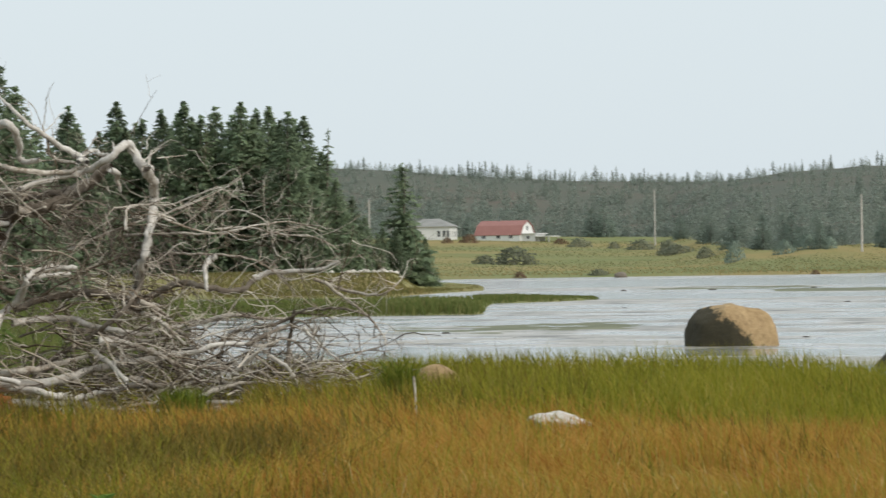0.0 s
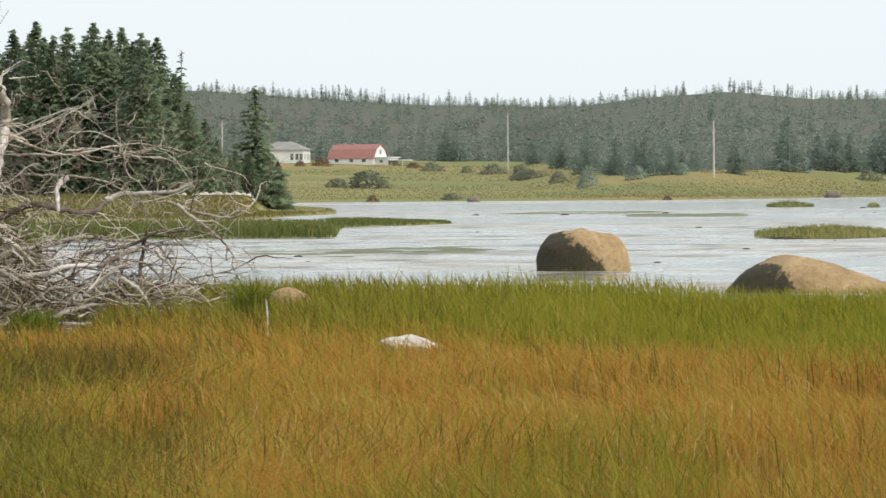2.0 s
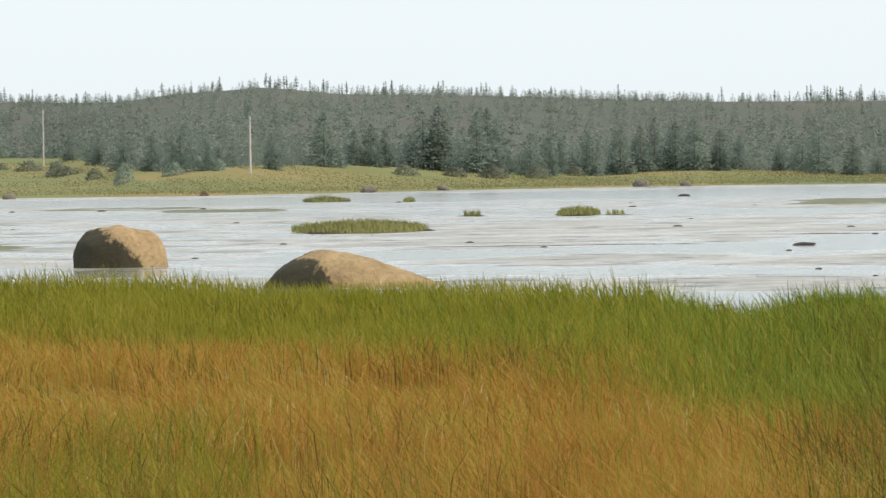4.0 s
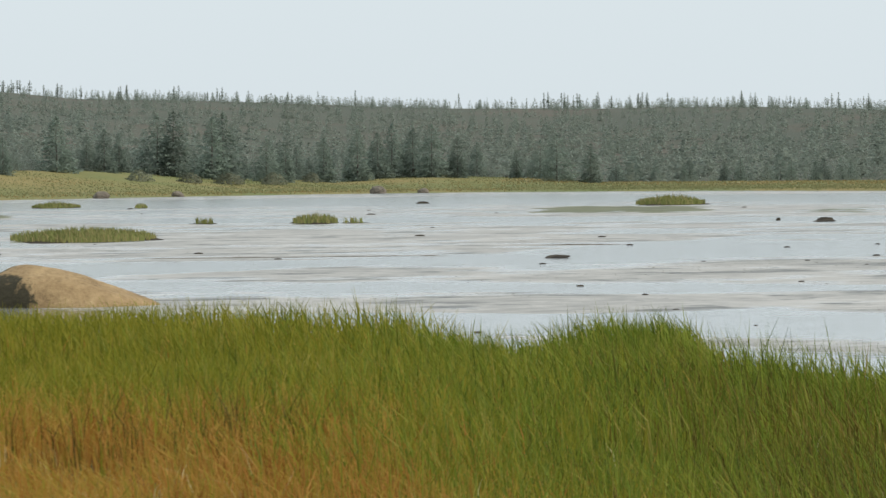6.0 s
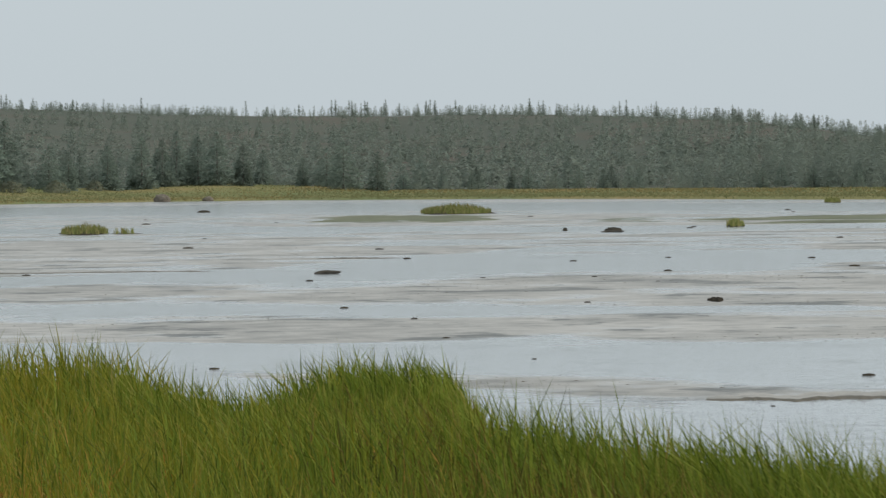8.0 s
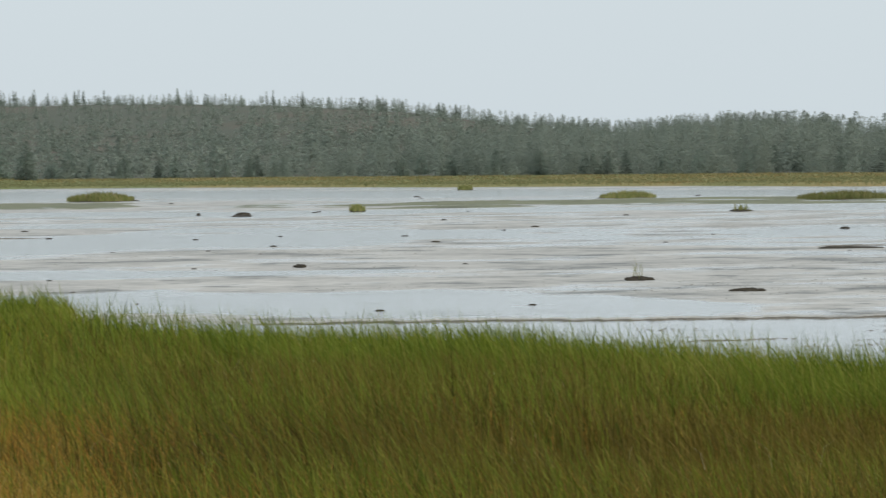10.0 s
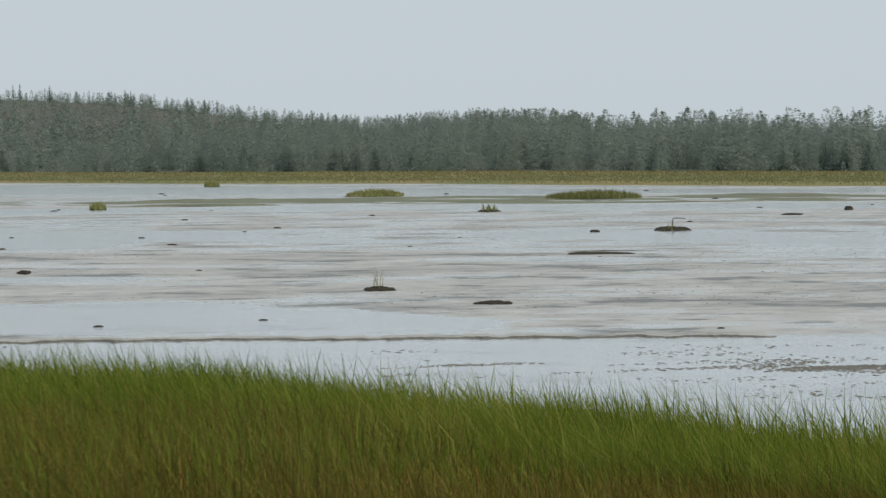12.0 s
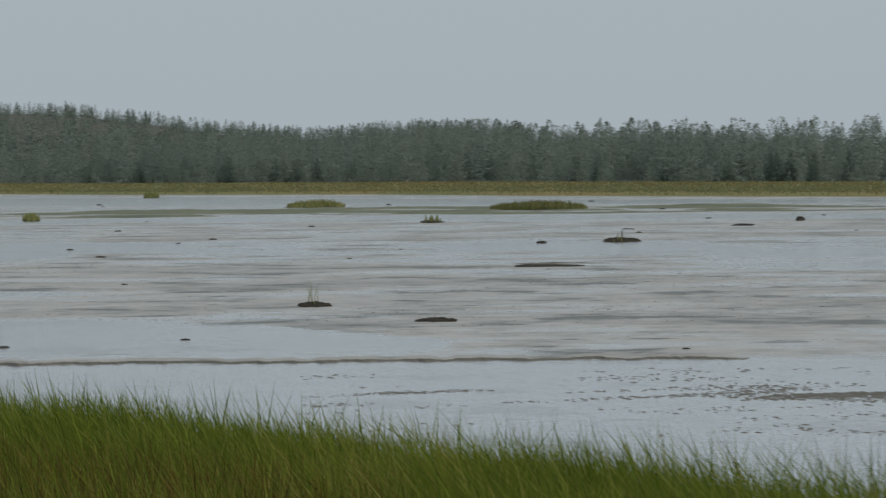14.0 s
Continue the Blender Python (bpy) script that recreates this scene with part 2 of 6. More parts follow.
def flat_material():
    """A film of tidewater over ribbed mud: standing water, wet mud, dark ribs and ripples."""
    m, t, p = nodes_of("tidal_water")
    big, mid, fine = noise_node(t, 0.03, 4, 0.55), noise_node(t, 0.16, 8, 0.66), noise_node(t, 1.6, 5, 0.7)
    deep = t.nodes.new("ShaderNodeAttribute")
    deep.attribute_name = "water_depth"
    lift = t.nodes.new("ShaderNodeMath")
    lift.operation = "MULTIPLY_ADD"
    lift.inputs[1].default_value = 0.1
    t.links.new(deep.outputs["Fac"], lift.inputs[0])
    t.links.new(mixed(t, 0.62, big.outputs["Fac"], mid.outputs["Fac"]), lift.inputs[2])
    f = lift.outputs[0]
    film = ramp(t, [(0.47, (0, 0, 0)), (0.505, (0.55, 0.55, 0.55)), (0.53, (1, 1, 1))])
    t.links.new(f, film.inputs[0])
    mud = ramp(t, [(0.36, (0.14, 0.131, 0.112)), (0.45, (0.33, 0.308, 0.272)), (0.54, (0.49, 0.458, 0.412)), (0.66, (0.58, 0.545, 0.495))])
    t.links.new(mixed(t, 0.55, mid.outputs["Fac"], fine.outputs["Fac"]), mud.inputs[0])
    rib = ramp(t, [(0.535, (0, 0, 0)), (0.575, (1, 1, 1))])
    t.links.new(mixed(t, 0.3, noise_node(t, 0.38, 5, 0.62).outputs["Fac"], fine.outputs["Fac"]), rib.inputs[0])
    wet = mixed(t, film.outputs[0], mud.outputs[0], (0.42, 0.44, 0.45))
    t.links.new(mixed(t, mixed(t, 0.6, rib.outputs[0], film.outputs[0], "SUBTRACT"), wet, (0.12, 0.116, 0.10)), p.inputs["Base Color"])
    strew(t, p, 0.4)
    rr = t.nodes.new("ShaderNodeMapRange")
    rr.inputs[3].default_value, rr.inputs[4].default_value = 0.42, 0.1
    t.links.new(film.outputs[0], rr.inputs[0])
    t.links.new(rr.outputs[0], p.inputs["Roughness"])
    p.inputs["IOR"].default_value = 1.33
    ripple = noise_node(t, 5.0, 3, 0.6)
    hh = mixed(t, 0.35, ripple.outputs["Fac"], fine.outputs["Fac"])
    bumped(t, p, hh, 0.3, 0.04)
    return m


mat_ground, mat_flat = ground_material(), flat_material()
mat_mud = rough_material("wet_brown_mud", [(0.38, (0.16, 0.145, 0.12)), (0.48, (0.36, 0.33, 0.285)), (0.64, (0.52, 0.48, 0.42))], 0.5, 3, 0.5, 0.6, 0.03, spec=0.5)
strew(mat_mud.node_tree, mat_mud.node_tree.nodes["Principled BSDF"], 0.65)
mat_algae = rough_material("green_algae_mud", [(0.32, (0.055, 0.06, 0.03)), (0.5, (0.14, 0.145, 0.07)), (0.68, (0.24, 0.235, 0.14))], 0.3, 4, 0.6, 0.6, 0.03)
mat_thatch = rough_material("dark_marsh_thatch", [(0.3, (0.05, 0.038, 0.017)), (0.55, (0.115, 0.085, 0.032)), (0.75, (0.19, 0.14, 0.055))], 0.5, 6, 0.95, 0.8, 0.05, spec=0.1)
mat_heath = rough_material("heath_and_forest_floor", [(0.3, (0.10, 0.115, 0.095)), (0.5, (0.115, 0.125, 0.10)), (0.66, (0.15, 0.12, 0.097))], 0.02, 0.35, 0.95, 0.6, 0.4, spec=0.1)


# ---- building helpers ----
def spot(az, d, z=0.0):
    """A place by its bearing from the y axis in degrees, and its distance from the viewpoint."""
    return Vector((d * math.sin(radians(az)), d * math.cos(radians(az)), z))


def mesh_of(name, verts, faces, materials, smooth=False, normals=None):
    me = bpy.data.meshes.new(name)
    verts, faces = np.asarray(verts, dtype=np.float32), np.asarray(faces, dtype=np.int32)
    k = faces.shape[1]
    me.vertices.add(len(verts))
    me.vertices.foreach_set("co", verts.ravel())
    me.loops.add(faces.size)
    me.loops.foreach_set("vertex_index", faces.ravel())
    me.polygons.add(len(faces))
    me.polygons.foreach_set("loop_start", np.arange(len(faces), dtype=np.int32) * k)
    me.polygons.foreach_set("use_smooth", np.full(len(faces), smooth))
    me.update(calc_edges=True)
    me.validate()
    if normals is not None:
        me.polygons.foreach_set("use_smooth", np.ones(len(faces), bool))
        me.normals_split_custom_set_from_vertices(np.asarray(normals, dtype=np.float32))
    for m in materials if isinstance(materials, (list, tuple)) else [materials]:
        me.materials.append(m)
    return me


def part_np(name, verts, faces, material, parent=None, label="", smooth=False, normals=None):
    ob = new(name, mesh_of(name, verts, faces, material, smooth, normals))
    ob.parent = parent
    return tagged(ob, label)


def part(name, bm, material, parent=None, label="", smooth=False):
    me = bpy.data.meshes.new(name)
    for f in bm.faces:
        f.smooth = smooth
    bm.to_mesh(me)
    bm.free()
    me.materials.append(material)
    ob = new(name, me)
    ob.parent = parent
    return tagged(ob, label)


def thing(name, m, label, category, group="", kind=""):
    ob = new(name)
    ob.empty_display_size = 0.2
    ob.matrix_world = m
    return tagged(ob, label, category, group, kind)


def smooth01(x):
    x = np.clip(x, 0, 1)
    return x * x * (3 - 2 * x)


def box_bm(bm, x0, y0, z0, x1, y1, z1, bevel=0.0):
    r = bmesh.ops.create_cube(bm, size=1)
    bmesh.ops.scale(bm, vec=(x1 - x0, y1 - y0, z1 - z0), verts=r["verts"])
    bmesh.ops.translate(bm, vec=((x0 + x1) / 2, (y0 + y1) / 2, (z0 + z1) / 2), verts=r["verts"])
    if bevel:
        bmesh.ops.bevel(bm, geom=list({e for v in r["verts"] for e in v.link_edges}), offset=bevel, segments=1, affect="EDGES")
    return bm


def tube(points, radii, sides=6, seed=0):
    """A bent, tapered limb through the points (n x 3)."""
    pts, n = np.asarray(points, float), len(points)
    tan = np.gradient(pts, axis=0)
    tan /= np.linalg.norm(tan, axis=1)[:, None] + 1e-9
    up = np.where(np.abs(tan[:, 2:3]) > 0.9, np.array([[1.0, 0, 0]]), np.array([[0, 0, 1.0]]))
    s = np.cross(tan, up)
    s /= np.linalg.norm(s, axis=1)[:, None] + 1e-9
    q = np.cross(s, tan)
    ang = np.arange(sides) * 2 * math.pi / sides
    ring = s[:, None, :] * np.cos(ang)[None, :, None] + q[:, None, :] * np.sin(ang)[None, :, None]
    v = (pts[:, None, :] + ring * np.asarray(radii, float)[:, None, None]).reshape(-1, 3)
    i, j = np.meshgrid(np.arange(n - 1), np.arange(sides), indexing="ij")
    a, b = i * sides + j, i * sides + (j + 1) % sides
    f = np.stack([a, b, b + sides, a + sides], -1).reshape(-1, 4)
    return v, f


def joined(pieces):
    vs, fs, o = [], [], 0
    for v, f in pieces:
        vs.append(v)
        fs.append(f + o)
        o += len(v)
    return np.concatenate(vs), np.concatenate(fs)


def spline(points, n, rng=None, wob=0.0):
    """n points on a smooth curve through the given ones."""
    p = np.asarray(points, float)
    k = len(p)
    p = np.vstack([2 * p[0] - p[1], p, 2 * p[-1] - p[-2]])
    out = []
    for u in np.linspace(0, k - 1, n):
        i = min(int(u), k - 2)
        w = u - i
        a, b, c, d = p[i:i + 4]
        out.append(0.5 * (2 * b + (c - a) * w + (2 * a - 5 * b + 4 * c - d) * w * w + (3 * b - a - 3 * c + d) * w ** 3))
    out = np.array(out)
    if rng is not None and wob:
        out[1:-1] += rng.normal(0, wob, (n - 2, 3))
    return out


# ---- lie of the land ----
EDGE_AZ = [-14, -7.4, -3, 0.6, 3.7, 6.9, 7.86, 8.75, 9.8, 11, 11.36, 12.6, 15.3, 18, 20.65, 23, 26.6, 28.5, 60]
EDGE_D = [62, 61, 56, 53, 50, 47.5, 43, 40.5, 45, 44, 37, 35.5, 32.5, 30.5, 28.5, 26.5, 25, 24, 20]
SHORE_AZ = [-13, -5.6, -2.9, 0.15, 2.84, 6.4, 8.8, 10, 12, 14, 17, 20.7, 23, 26.6, 28.5, 60]
SHORE_D = [480, 490, 500, 487, 540, 620, 640, 620, 600, 545, 462, 420, 370, 328, 313, 260]
FRINGE_AZ = [-14, -6, -4, -2, -0.7, 1, 2.8, 5, 6.4, 8, 9.5, 10.6, 14, 17, 22, 28, 40]
FRINGE_EL = [0.4, 0.45, 0.42, 0.38, 0.16, 0.24, 0.19, 0.06, 0.02, 0.09, 0.035, -0.037, -0.05, -0.068, -0.088, -0.14, -0.15]
RIDGE_AZ = [-14, -7.2, -5.6, -3.8, -1.2, -0.2, 1.1, 2.3, 3.8, 6.4, 8.3, 10.6, 12.5, 14.4, 16.2, 18, 19.8, 20.9, 22.4, 23.6, 25.2, 26.7, 28.5, 40]
RIDGE_EL = [1.78, 1.68, 1.56, 1.45, 1.38, 1.5, 1.58, 1.46, 1.44, 1.34, 1.27, 1.26, 1.28, 1.23, 1.16, 0.95, 0.78, 0.88, 0.92, 0.75, 0.71, 0.67, 0.55, 0.53]


def fringe_d(az):
    return np.interp(az, SHORE_AZ, SHORE_D) + np.interp(az, [-2.2, -1.0, 0, 6, 10, 16, 28], [420, 130, 110, 90, 90, 95, 90])


def ridge_d(az):
    return np.interp(az, [-14, 10, 15, 18, 20, 28], [1250, 1250, 1050, 820, 740, 620])


def land(az, d):
    """Height of the ground over the water, for arrays of bearing and distance."""
    az, d = np.asarray(az, float), np.asarray(d, float)
    e, s = np.interp(az, EDGE_AZ, EDGE_D), np.interp(az, SHORE_AZ, SHORE_D)
    f, r = fringe_d(az), ridge_d(az)
    zf = 2 + f * np.tan(np.radians(np.interp(az, FRINGE_AZ, FRINGE_EL)))
    zr = np.maximum(2 + r * np.tan(np.radians(np.interp(az, RIDGE_AZ, RIDGE_EL))) - 3.3, zf)
    z = np.full(np.broadcast(az, d).shape, -0.25)
    z = np.where(d < e + 4, 0.12 - 0.37 * smooth01((d - e + 0.5) / 4), z)
    # the wooded point and its marsh on one side
    front = np.interp(az, [-40, -14, -8.2, -6.7, -6.2, -5.6, -5.1, -4.9], [260, 240, 222, 218, 238, 256, 270, 300])
    m = smooth01((-5.0 - az) / 0.25) * smooth01((d - front) / 8) * np.where(az > -5.9, smooth01((front + 70 + (-5.1 - az) * 120 - d) / 30), 1)
    z = np.maximum(z, -0.25 + 0.45 * m + 1.25 * smooth01((d - front - 12) / 25) * smooth01((-6.1 - az) / 0.5))
    m = smooth01((-4.95 - az + 0.004 * (d - 150)) / 0.3) * smooth01((d - 141) / 5) * smooth01((196 - d) / 8)
    tip = np.interp(az, [-5.2, -4.2, -3.1], [180, 184, 195])
    m = np.maximum(m, smooth01((-3.1 - az) / 0.3) * smooth01((d - tip) / 3) * smooth01((200 - d) / 5))
    z = np.maximum(z, -0.25 + 0.42 * m)
    bridge = smooth01((-9.5 - az) / 0.5) * smooth01((d - e + 6) / 4) * (d < 300)
    z = np.maximum(z, -0.25 + 0.38 * bridge)
    # far shore, bank and hill
    k = smooth01((d - s + 5) / 9)
    u = np.clip((d - s) / (f - s), 0, 1)
    back = -0.25 + 0.6 * k + (zf - 0.35) * (0.25 * u + 0.75 * u * u)
    back = np.where(d > f, zf + (zr - zf) * smooth01((d - f) / (r - f)) - 0.004 * np.maximum(d - r, 0), back)
    return np.where(d > s - 5, np.maximum(z, back), z)


def build_ground():
    az = np.concatenate([np.arange(-180, -22, 6), np.arange(-22, -16, 1), np.arange(-16, 31, 0.2), np.arange(31, 40, 1), np.arange(40, 180, 6)])
    d = np.concatenate([[0.5, 4, 9], np.geomspace(14, 1500, 240), np.geomspace(1600, 4500, 8)])
    A, Dd = np.meshgrid(az, d, indexing="ij")
    Ac = np.clip(A, -20, 36)
    Z = land(Ac, Dd)
    X, Y = Dd * np.sin(np.radians(A)), Dd * np.cos(np.radians(A))
    Z = Z + 0.035 * np.sin(X * 0.9 + 2 * np.sin(Y * 0.31)) * np.sin(Y * 0.7) * (Z > 0) + 0.25 * np.sin(X * 0.05 + np.sin(Y * 0.03)) * np.sin(Y * 0.06 + 1) * smooth01((Z - 1.0) / 3)
    v = np.concatenate([np.stack([X, Y, Z], -1).reshape(-1, 3), [[0, 0, 0.12]]])
    n, k = len(az), len(d)
    i, j = np.meshgrid(np.arange(n), np.arange(k - 1), indexing="ij")
    a, b = i * k + j, ((i + 1) % n) * k + j
    wooded = ((Dd[:, :-1] > fringe_d(Ac[:, :-1])) + 2 * (Dd[:, :-1] < 66)).ravel()
    f = np.concatenate([np.stack([b, b + 1, a + 1], -1).reshape(-1, 3), np.stack([b, a + 1, a], -1).reshape(-1, 3),
                        np.stack([np.full(n, n * k), ((np.arange(n) + 1) % n) * k, np.arange(n) * k], -1)])
    me = mesh_of("ground", v, f, [mat_ground, mat_heath, mat_thatch], True)
    me.polygons.foreach_set("material_index", np.concatenate([wooded, wooded, np.full(n, 2)]).astype(np.int32))
    tagged(new("ground", me), "tawny and green salt marsh turf rising to a hill", "ground", kind="structure")


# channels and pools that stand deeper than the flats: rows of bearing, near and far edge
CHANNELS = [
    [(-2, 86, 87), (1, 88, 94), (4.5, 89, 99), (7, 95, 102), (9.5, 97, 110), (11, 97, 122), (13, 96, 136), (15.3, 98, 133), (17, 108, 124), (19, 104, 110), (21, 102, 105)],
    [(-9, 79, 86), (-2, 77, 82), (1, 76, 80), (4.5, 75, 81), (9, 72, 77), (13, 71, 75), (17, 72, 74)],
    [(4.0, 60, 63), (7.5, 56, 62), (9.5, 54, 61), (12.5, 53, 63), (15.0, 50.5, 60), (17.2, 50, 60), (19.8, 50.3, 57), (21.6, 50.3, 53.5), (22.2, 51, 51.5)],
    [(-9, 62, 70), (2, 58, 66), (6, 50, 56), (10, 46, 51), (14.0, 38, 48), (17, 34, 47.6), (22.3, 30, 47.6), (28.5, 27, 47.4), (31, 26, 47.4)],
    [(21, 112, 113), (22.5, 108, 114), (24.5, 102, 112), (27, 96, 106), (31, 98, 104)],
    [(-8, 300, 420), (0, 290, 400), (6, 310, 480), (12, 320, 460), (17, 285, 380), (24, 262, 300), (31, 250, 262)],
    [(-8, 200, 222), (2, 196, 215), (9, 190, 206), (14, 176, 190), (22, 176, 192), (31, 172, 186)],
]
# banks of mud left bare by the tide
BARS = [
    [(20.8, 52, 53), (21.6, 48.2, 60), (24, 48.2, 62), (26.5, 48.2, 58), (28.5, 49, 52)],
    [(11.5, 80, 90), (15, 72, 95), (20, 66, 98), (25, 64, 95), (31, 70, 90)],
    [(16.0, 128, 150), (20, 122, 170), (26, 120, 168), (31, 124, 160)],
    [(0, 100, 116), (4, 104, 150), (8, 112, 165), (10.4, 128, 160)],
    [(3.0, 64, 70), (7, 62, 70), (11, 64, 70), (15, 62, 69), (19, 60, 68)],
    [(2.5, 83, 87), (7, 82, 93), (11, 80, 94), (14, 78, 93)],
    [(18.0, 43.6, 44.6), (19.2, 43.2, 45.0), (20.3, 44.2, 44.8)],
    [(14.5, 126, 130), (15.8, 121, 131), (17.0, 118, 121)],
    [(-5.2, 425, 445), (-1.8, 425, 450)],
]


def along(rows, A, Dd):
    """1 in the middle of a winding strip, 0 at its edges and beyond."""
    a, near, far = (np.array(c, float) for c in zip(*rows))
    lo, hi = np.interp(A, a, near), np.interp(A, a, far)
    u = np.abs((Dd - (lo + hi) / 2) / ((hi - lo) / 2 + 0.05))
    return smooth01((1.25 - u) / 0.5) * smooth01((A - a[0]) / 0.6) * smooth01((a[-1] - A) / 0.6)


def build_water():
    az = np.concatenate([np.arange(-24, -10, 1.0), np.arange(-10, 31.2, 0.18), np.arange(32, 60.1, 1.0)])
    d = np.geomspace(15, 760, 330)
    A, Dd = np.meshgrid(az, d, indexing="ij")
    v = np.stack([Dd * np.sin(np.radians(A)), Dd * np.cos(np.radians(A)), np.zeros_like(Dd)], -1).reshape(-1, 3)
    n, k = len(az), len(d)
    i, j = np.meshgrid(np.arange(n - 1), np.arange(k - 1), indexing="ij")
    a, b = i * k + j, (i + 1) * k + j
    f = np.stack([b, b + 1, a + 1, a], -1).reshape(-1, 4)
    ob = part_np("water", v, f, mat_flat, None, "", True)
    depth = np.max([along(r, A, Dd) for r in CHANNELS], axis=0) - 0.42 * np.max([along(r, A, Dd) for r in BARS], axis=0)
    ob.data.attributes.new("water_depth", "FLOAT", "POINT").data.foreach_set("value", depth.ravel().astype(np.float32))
    tagged(ob, "shallow grey tidewater over brown mud flats", "water", kind="structure")


def mud_flat(az0, az1, d0, d1, level, amp, mat, label, seed, size=1.0):
    """A bank that just breaks the surface: a height field, so that the water draws its ragged outline."""
    na = int(min(220, max(30, radians(az1 - az0) * d0 / 0.12)))
    nd = int(min(60, max(8, (d1 - d0) / 0.25)))
    A, Dd = np.meshgrid(np.linspace(az0, az1, na), np.linspace(d0, d1, nd), indexing="ij")
    X, Y = Dd * np.sin(np.radians(A)), Dd * np.cos(np.radians(A))
    u, w = np.linspace(-1, 1, na)[:, None], np.linspace(-1, 1, nd)[None, :]
    n = np.array([noise.fractal(Vector((x / size, y / size, seed * 7.3)), 0.9, 2.0, 5) for x, y in zip(X.ravel(), Y.ravel())]).reshape(X.shape)
    Z = level + amp * n - 0.16 * (np.abs(u) ** 5 + np.abs(w) ** 5)
    v = np.stack([X, Y, Z], -1).reshape(-1, 3)
    i, j = np.meshgrid(np.arange(na - 1), np.arange(nd - 1), indexing="ij")
    a = i * nd + j
    f = np.stack([a + nd, a + nd + 1, a + 1, a], -1).reshape(-1, 4)
    tagged(part_np("mud_flat", v, f, mat, None, "", True), label, "mud flat", "mud flats", "structure")


build_ground()
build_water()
mud_flat(-7.5, -1.3, 104, 122, 0.005, 0.06, mat_algae, "thin green weed bank awash beyond the boulder", 41, 2.0)
mud_flat(-3.2, 0.6, 250, 285, 0.005, 0.06, mat_algae, "low green weed bank far out on the flats", 42, 3.0)
for row in ((12.6, 30.0, 198, 246, 0.035, 0.17, mat_algae, 9, 9.0), (9.1, 12.4, 218, 280, 0.04, 0.14, mat_algae, 10, 9.0), (-0.7, 1.6, 226, 254, 0.03, 0.08, mat_algae, 11, 8.0),
            (-8.5, -1.5, 98, 132, -0.02, 0.09, mat_algae, 12, 7.0), (22.6, 24.2, 88, 91, 0.02, 0.05, mat_peat, 17, 3.0), (18.2, 20.3, 43.5, 44.9, 0.0, 0.035, mat_mud, 18, 1.5), (24.4, 26.4, 100, 104, 0.0, 0.05, mat_mud, 19, 3.0)):
    *ext, mat_row, k, size = row
    label = {"wet_brown_mud": "wet brown mud just breaking the water", "dark_wet_peat": "dark peat ledge and weed in the shallows", "green_algae_mud": "mud bank under a skin of green algae"}[mat_row.name]
    mud_flat(*ext, mat_row, label, k, size)


def mud_ledge(az0, az1, d, high, label, seed):
    """The cut edge of a mud bank: a low dark step towards the water, its top sinking away behind."""
    az = np.arange(az0, az1, 0.02)
    n = np.array([[noise.fractal(Vector((a * q, seed * 3.7, q)), 0.7, 2.1, 5) for a in az] for q in (1.3, 2.9)])
    ends = smooth01((az - az0) / 1.0) * smooth01((az1 - az) / 1.0)
    lift = high * np.clip(0.75 + 0.7 * n[1], 0.0, 1.4) * ends - 0.012 * (1 - ends)
    prof = ((-0.12, -0.03, 0), (0.0, 0.0, 1), (0.25, 0.0, 0.9), (1.0, -0.004, 0.45), (2.6, -0.02, 0.0))
    rows = [np.stack([(d + 0.35 * n[0] + o) * np.sin(np.radians(az)), (d + 0.35 * n[0] + o) * np.cos(np.radians(az)), z + lift * k], -1) for o, z, k in prof]
    v = np.stack(rows, 1).reshape(-1, 3)
    i, j = np.meshgrid(np.arange(len(az) - 1), np.arange(4), indexing="ij")
    a = i * 5 + j
    f = np.stack([a + 5, a + 6, a + 1, a], -1).reshape(-1, 4)
    ob = part_np("mud_ledge", v, f, [mat_weed, mat_mud], None, "", True)
    ob.data.polygons.foreach_set("material_index", np.tile([0, 0, 1, 1], len(az) - 1).astype(np.int32))
    tagged(ob, label, "mud flat", "mud flats", "structure")


mud_ledge(13.5, 26.4, 47.8, 0.02, "long low dark step of peat along the mud bank", 1)
mud_ledge(22.5, 24.6, 91.5, 0.035, "short dark peat step in the shallows", 2)
mud_ledge(3.0, 8.5, 104.0, 0.02, "dark weedy step at the edge of the flat", 3)
mud_ledge(8.8, 11.0, 118.0, 0.04, "dark weedy step at the edge of the flat", 4)


# ---- grass ----
def blades(rng, x, y, z, height, width, lean=(-0.1, 0.0), spread=0.2):
    """Bent ribbons of two segments; arrays of places, heights and widths. Returns vertices and triangles."""
    n = len(x)
    lx, ly = rng.normal(lean[0], spread, n) * height, rng.normal(lean[1], spread, n) * height
    ang = rng.normal(0, 0.7, n) + np.arctan2(-x, y)
    wx, wy = np.cos(ang) * width, np.sin(ang) * width
    v = np.empty((n, 5, 3))
    v[:, 0] = np.stack([x - wx, y - wy, z - 0.03], -1)
    v[:, 1] = np.stack([x + wx, y + wy, z - 0.03], -1)
    mx, my, mz = x + lx * 0.26, y + ly * 0.26, z + height * 0.62
    v[:, 2] = np.stack([mx - wx * 0.8, my - wy * 0.8, mz], -1)
    v[:, 3] = np.stack([mx + wx * 0.8, my + wy * 0.8, mz], -1)
    v[:, 4] = np.stack([x + lx, y + ly, z + height * (1 - 0.18 * np.abs(lx / height))], -1)
    base = (np.arange(n) * 5)[:, None, None]
    f = np.array([[0, 1, 3], [0, 3, 2], [2, 3, 4]])[None] + base
    return v.reshape(-1, 3), f.reshape(-1, 3)


